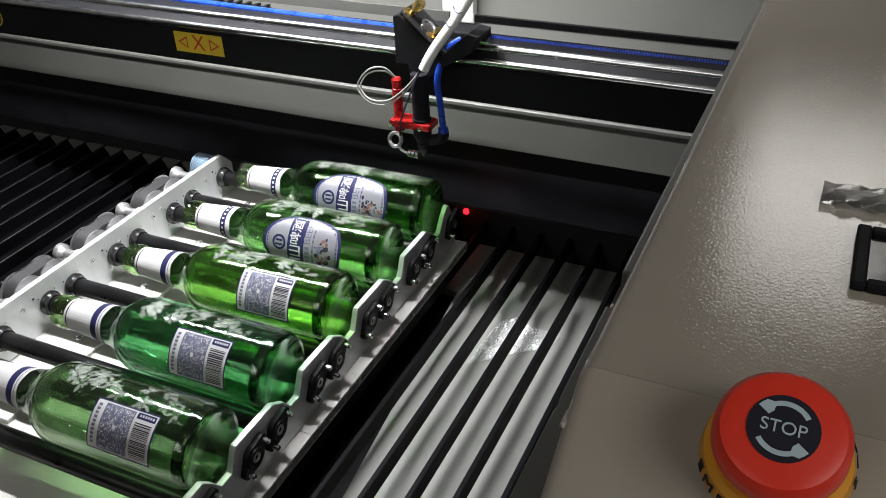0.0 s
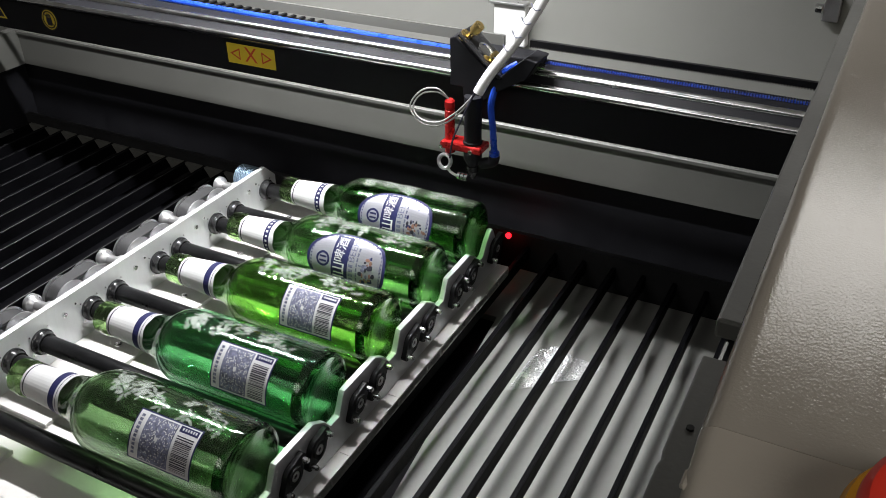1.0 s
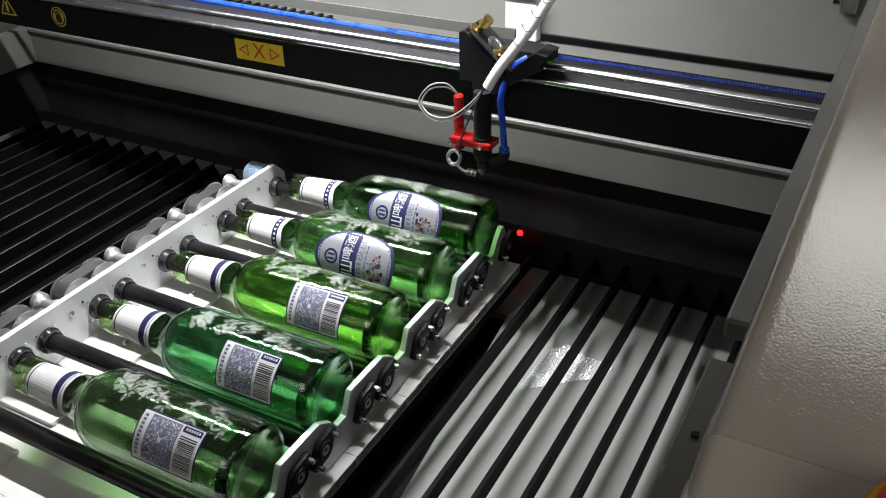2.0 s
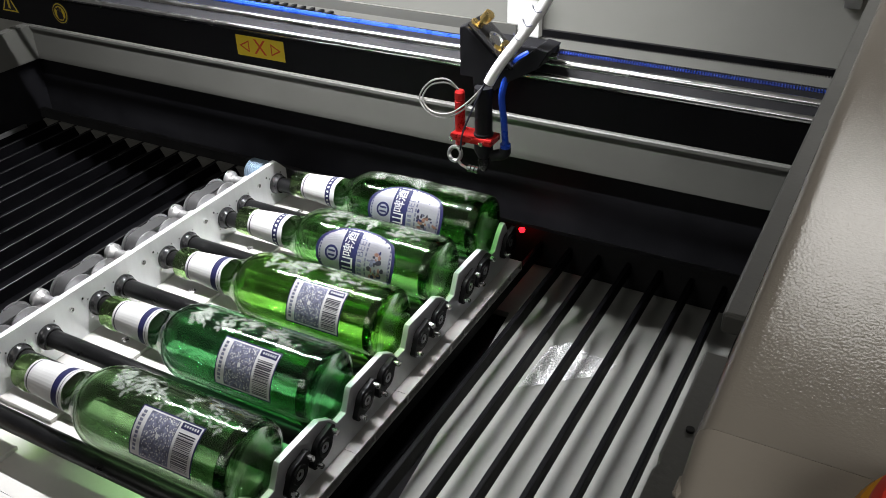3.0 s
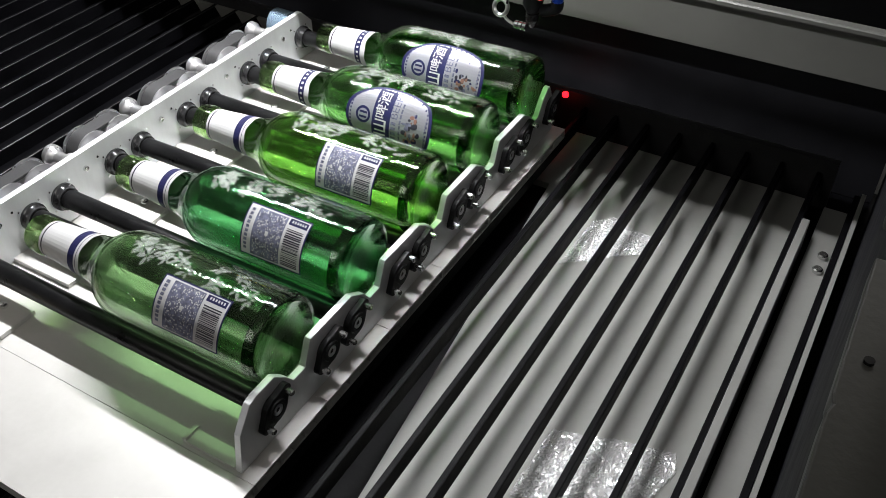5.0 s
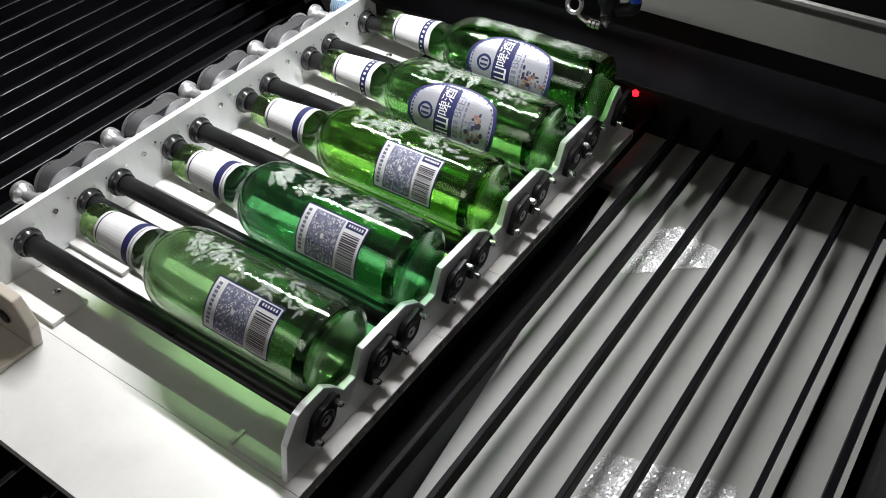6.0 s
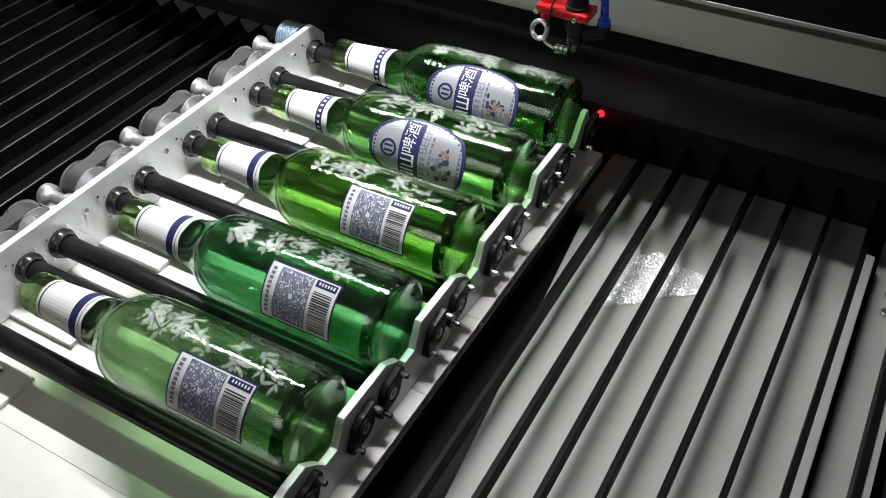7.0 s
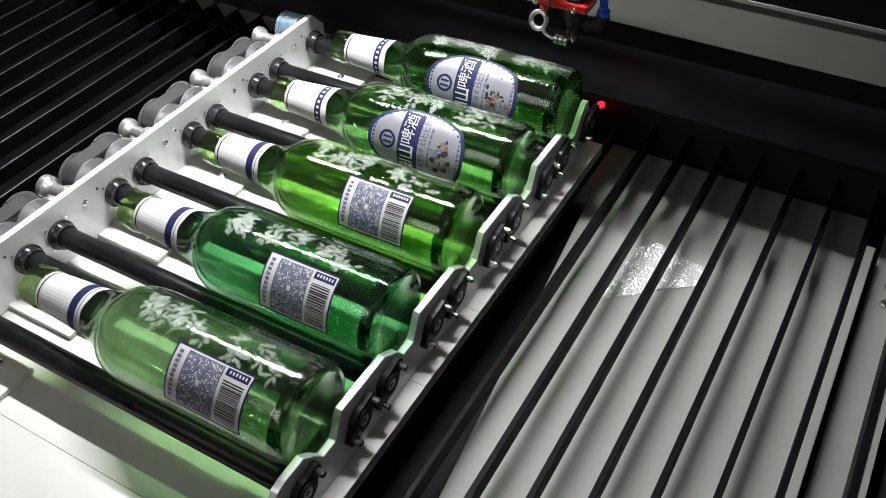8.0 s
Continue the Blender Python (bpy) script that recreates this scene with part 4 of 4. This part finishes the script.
for i in range(8):
    p = Vector((0.12 + 0.075 * i, -0.06 + 0.025 * i, 0.87 + 0.125 * i))
    tube(bm, [p + Vector((-0.042, -0.034, 0.05)), p + Vector((0.0, -0.053, 0.0)), p + Vector((0.045, -0.026, 0.0))], 0.005, 5, 3)
part("sleeve_gap", bm, GREY_INK, head)
for j, o in enumerate((0.0, 0.035)):
    part("wire", tube(bmesh.new(), [(0.07, -0.08, 0.82), (-0.1, -0.1, 0.62 - o), (-0.3, -0.12, 0.47 - o), (-0.5, -0.12, 0.46 - o), (-0.6 - o, -0.1, 0.56), (-0.52, -0.08, 0.7 + o), (-0.36, -0.05, 0.74 + o), (-0.26, 0.0, 0.67)], 0.009, 6, 8), WIRE, head)
part("lead", tube(bmesh.new(), [(0.06, -0.09, 0.82), (-0.06, -0.11, 0.55), (-0.16, -0.12, 0.3), (-0.2, -0.1, 0.1)], 0.01, 6, 8), INK, head)
for x in (0.42, 0.55):
    part("fitting", cyl(bmesh.new(), "x", (0, 0.2, 1.06), 0.03, x, x + 0.09, 12), STEEL, head)

spot = thing("laser_spot", -0.12, 4.64, -0.48, "small glowing red laser pointer spot", "laser spot")
part("spot", lathe(bmesh.new(), [(-0.03, 0), (-0.02, 0.03), (0, 0.038), (0.02, 0.03), (0.03, 0)], "y", n=14), LASER, spot)
lamp = bpy.data.lights.new("laser_glow", "POINT")
lamp.energy, lamp.color, lamp.shadow_soft_size = 0.0015, (1, 0.03, 0.03), 0.004
new("laser_glow", lamp).location = (-0.10 * D, 4.66 * D, -0.40 * D)

# ---- behind the gantry ----
boxw = thing("white_bracket", -0.79, 6.1, 1.32, "white upright bracket on the lid", "bracket")
part("upright", boxed(-0.21, 0.21, -0.06, 0.06, 0.0, 0.5, bevel=0.015), WHITE, boxw)
part("lip", boxed(-0.26, 0.21, -0.1, 0.06, 0.5, 0.54, bevel=0.01), DULL_STEEL, boxw)
hinge = thing("lid_hinge_bolt", 2.74, 6.15, 2.16, "dark steel hinge bolt on the lid", "bolt")
part("plate", boxed(-0.06, 0.1, -0.04, 0.1, -0.1, 0.14, bevel=0.01), DULL_STEEL, hinge)
part("bolt", cyl(bmesh.new(), "x", (0, -0.02, 0.02), 0.05, -0.14, -0.06, 14, 0.01), STEEL, hinge)

# ---- on the deck ----
SLOPE = Matrix.Translation(Vector((3.69, -2.05, 3.37 - math.tan(radians(28)) * 0.1)) * D) @ pose(0, 0, 0, 28, 0, 0) @ Matrix.Scale(0.7, 4)
stop = thing("emergency_stop_button", 0, 0, 0, "red mushroom emergency stop button on an amber collar", "stop button")
stop.matrix_basis = SLOPE
part("collar", lathe(bmesh.new(), [(0, 0), (0, 0.235), (0.02, 0.24), (0.10, 0.225), (0.12, 0.2), (0.12, 0)], "z", n=40), AMBER, stop, "amber plastic collar", True)
part("head", lathe(bmesh.new(), [(0.121, 0), (0.121, 0.16), (0.16, 0.195), (0.2, 0.205), (0.27, 0.2), (0.30, 0.18), (0.31, 0.15), (0.312, 0)], "z", n=48), STOP_RED, stop, smooth=True)
part("disc", lathe(bmesh.new(), [(0.312, 0), (0.312, 0.105), (0.315, 0.105), (0.315, 0)], "z", n=40), INK, stop, "dark round face with pale lettering")
PALE = mat("pale_blue_ink", (0.45, 0.55, 0.62), 0.5)
text_part("word", "STOP", 0.056, PALE, stop, pose(0, 0, 0.317 * D))
for s in (0, 180):
    bm = bmesh.new()
    prev = None
    for i in range(13):
        a = radians(s + 35 + 110 * i / 12)
        w = 0.008 + (0.012 if i > 9 else 0)
        cur = [bm.verts.new(((0.078 + d) * math.cos(a), (0.078 + d) * math.sin(a), 0.3165)) for d in (-w, w)]
        if prev:
            bm.faces.new((prev[0], prev[1], cur[1], cur[0]))
        prev = cur
    bmesh.ops.recalc_face_normals(bm, faces=bm.faces)
    part("arc", bm, PALE, stop)
for i, ch in enumerate("EMERGENCY STOP"):
    if ch != " ":
        a = 205 + i * 15
        text_part("letter", ch, 0.075, INK, stop, pose(0.239 * D * math.cos(radians(a)), 0.239 * D * math.sin(radians(a)), 0.06 * D, 80, 0, a + 90))

tape = thing("foil_tape", 3.78, -0.85, 3.372, "crumpled strip of silver foil tape on the deck", "tape")
bm = bmesh.new()
rng = random.Random(3)
grid = [[bm.verts.new((0.036 * i - 0.11, 0.036 * j - 0.07, 0.012 + 0.018 * rng.random())) for j in range(5)] for i in range(9)]
for i in range(8):
    for j in range(4):
        bm.faces.new((grid[i][j], grid[i + 1][j], grid[i + 1][j + 1], grid[i][j + 1]))
bmesh.ops.solidify(bm, geom=bm.faces[:], thickness=0.01)
part("foil", bm, STEEL, tape)
meter = thing("panel_meter", 3.96, -1.2, 3.37, "black framed panel meter set into the deck", "meter")
bm = bmesh.new()
box(bm, -0.17, -0.13, -0.17, 0.17, 0, 0.03, 0.008)
box(bm, 0.13, 0.17, -0.17, 0.17, 0, 0.03, 0.008)
box(bm, -0.13, 0.13, 0.13, 0.17, 0, 0.03, 0.008)
box(bm, -0.13, 0.13, -0.17, -0.13, 0, 0.03, 0.008)
part("frame", bm, BLACK, meter)
part("face", boxed(-0.13, 0.13, -0.13, 0.13, 0.002, 0.012), BLACK_GLOSS, meter)
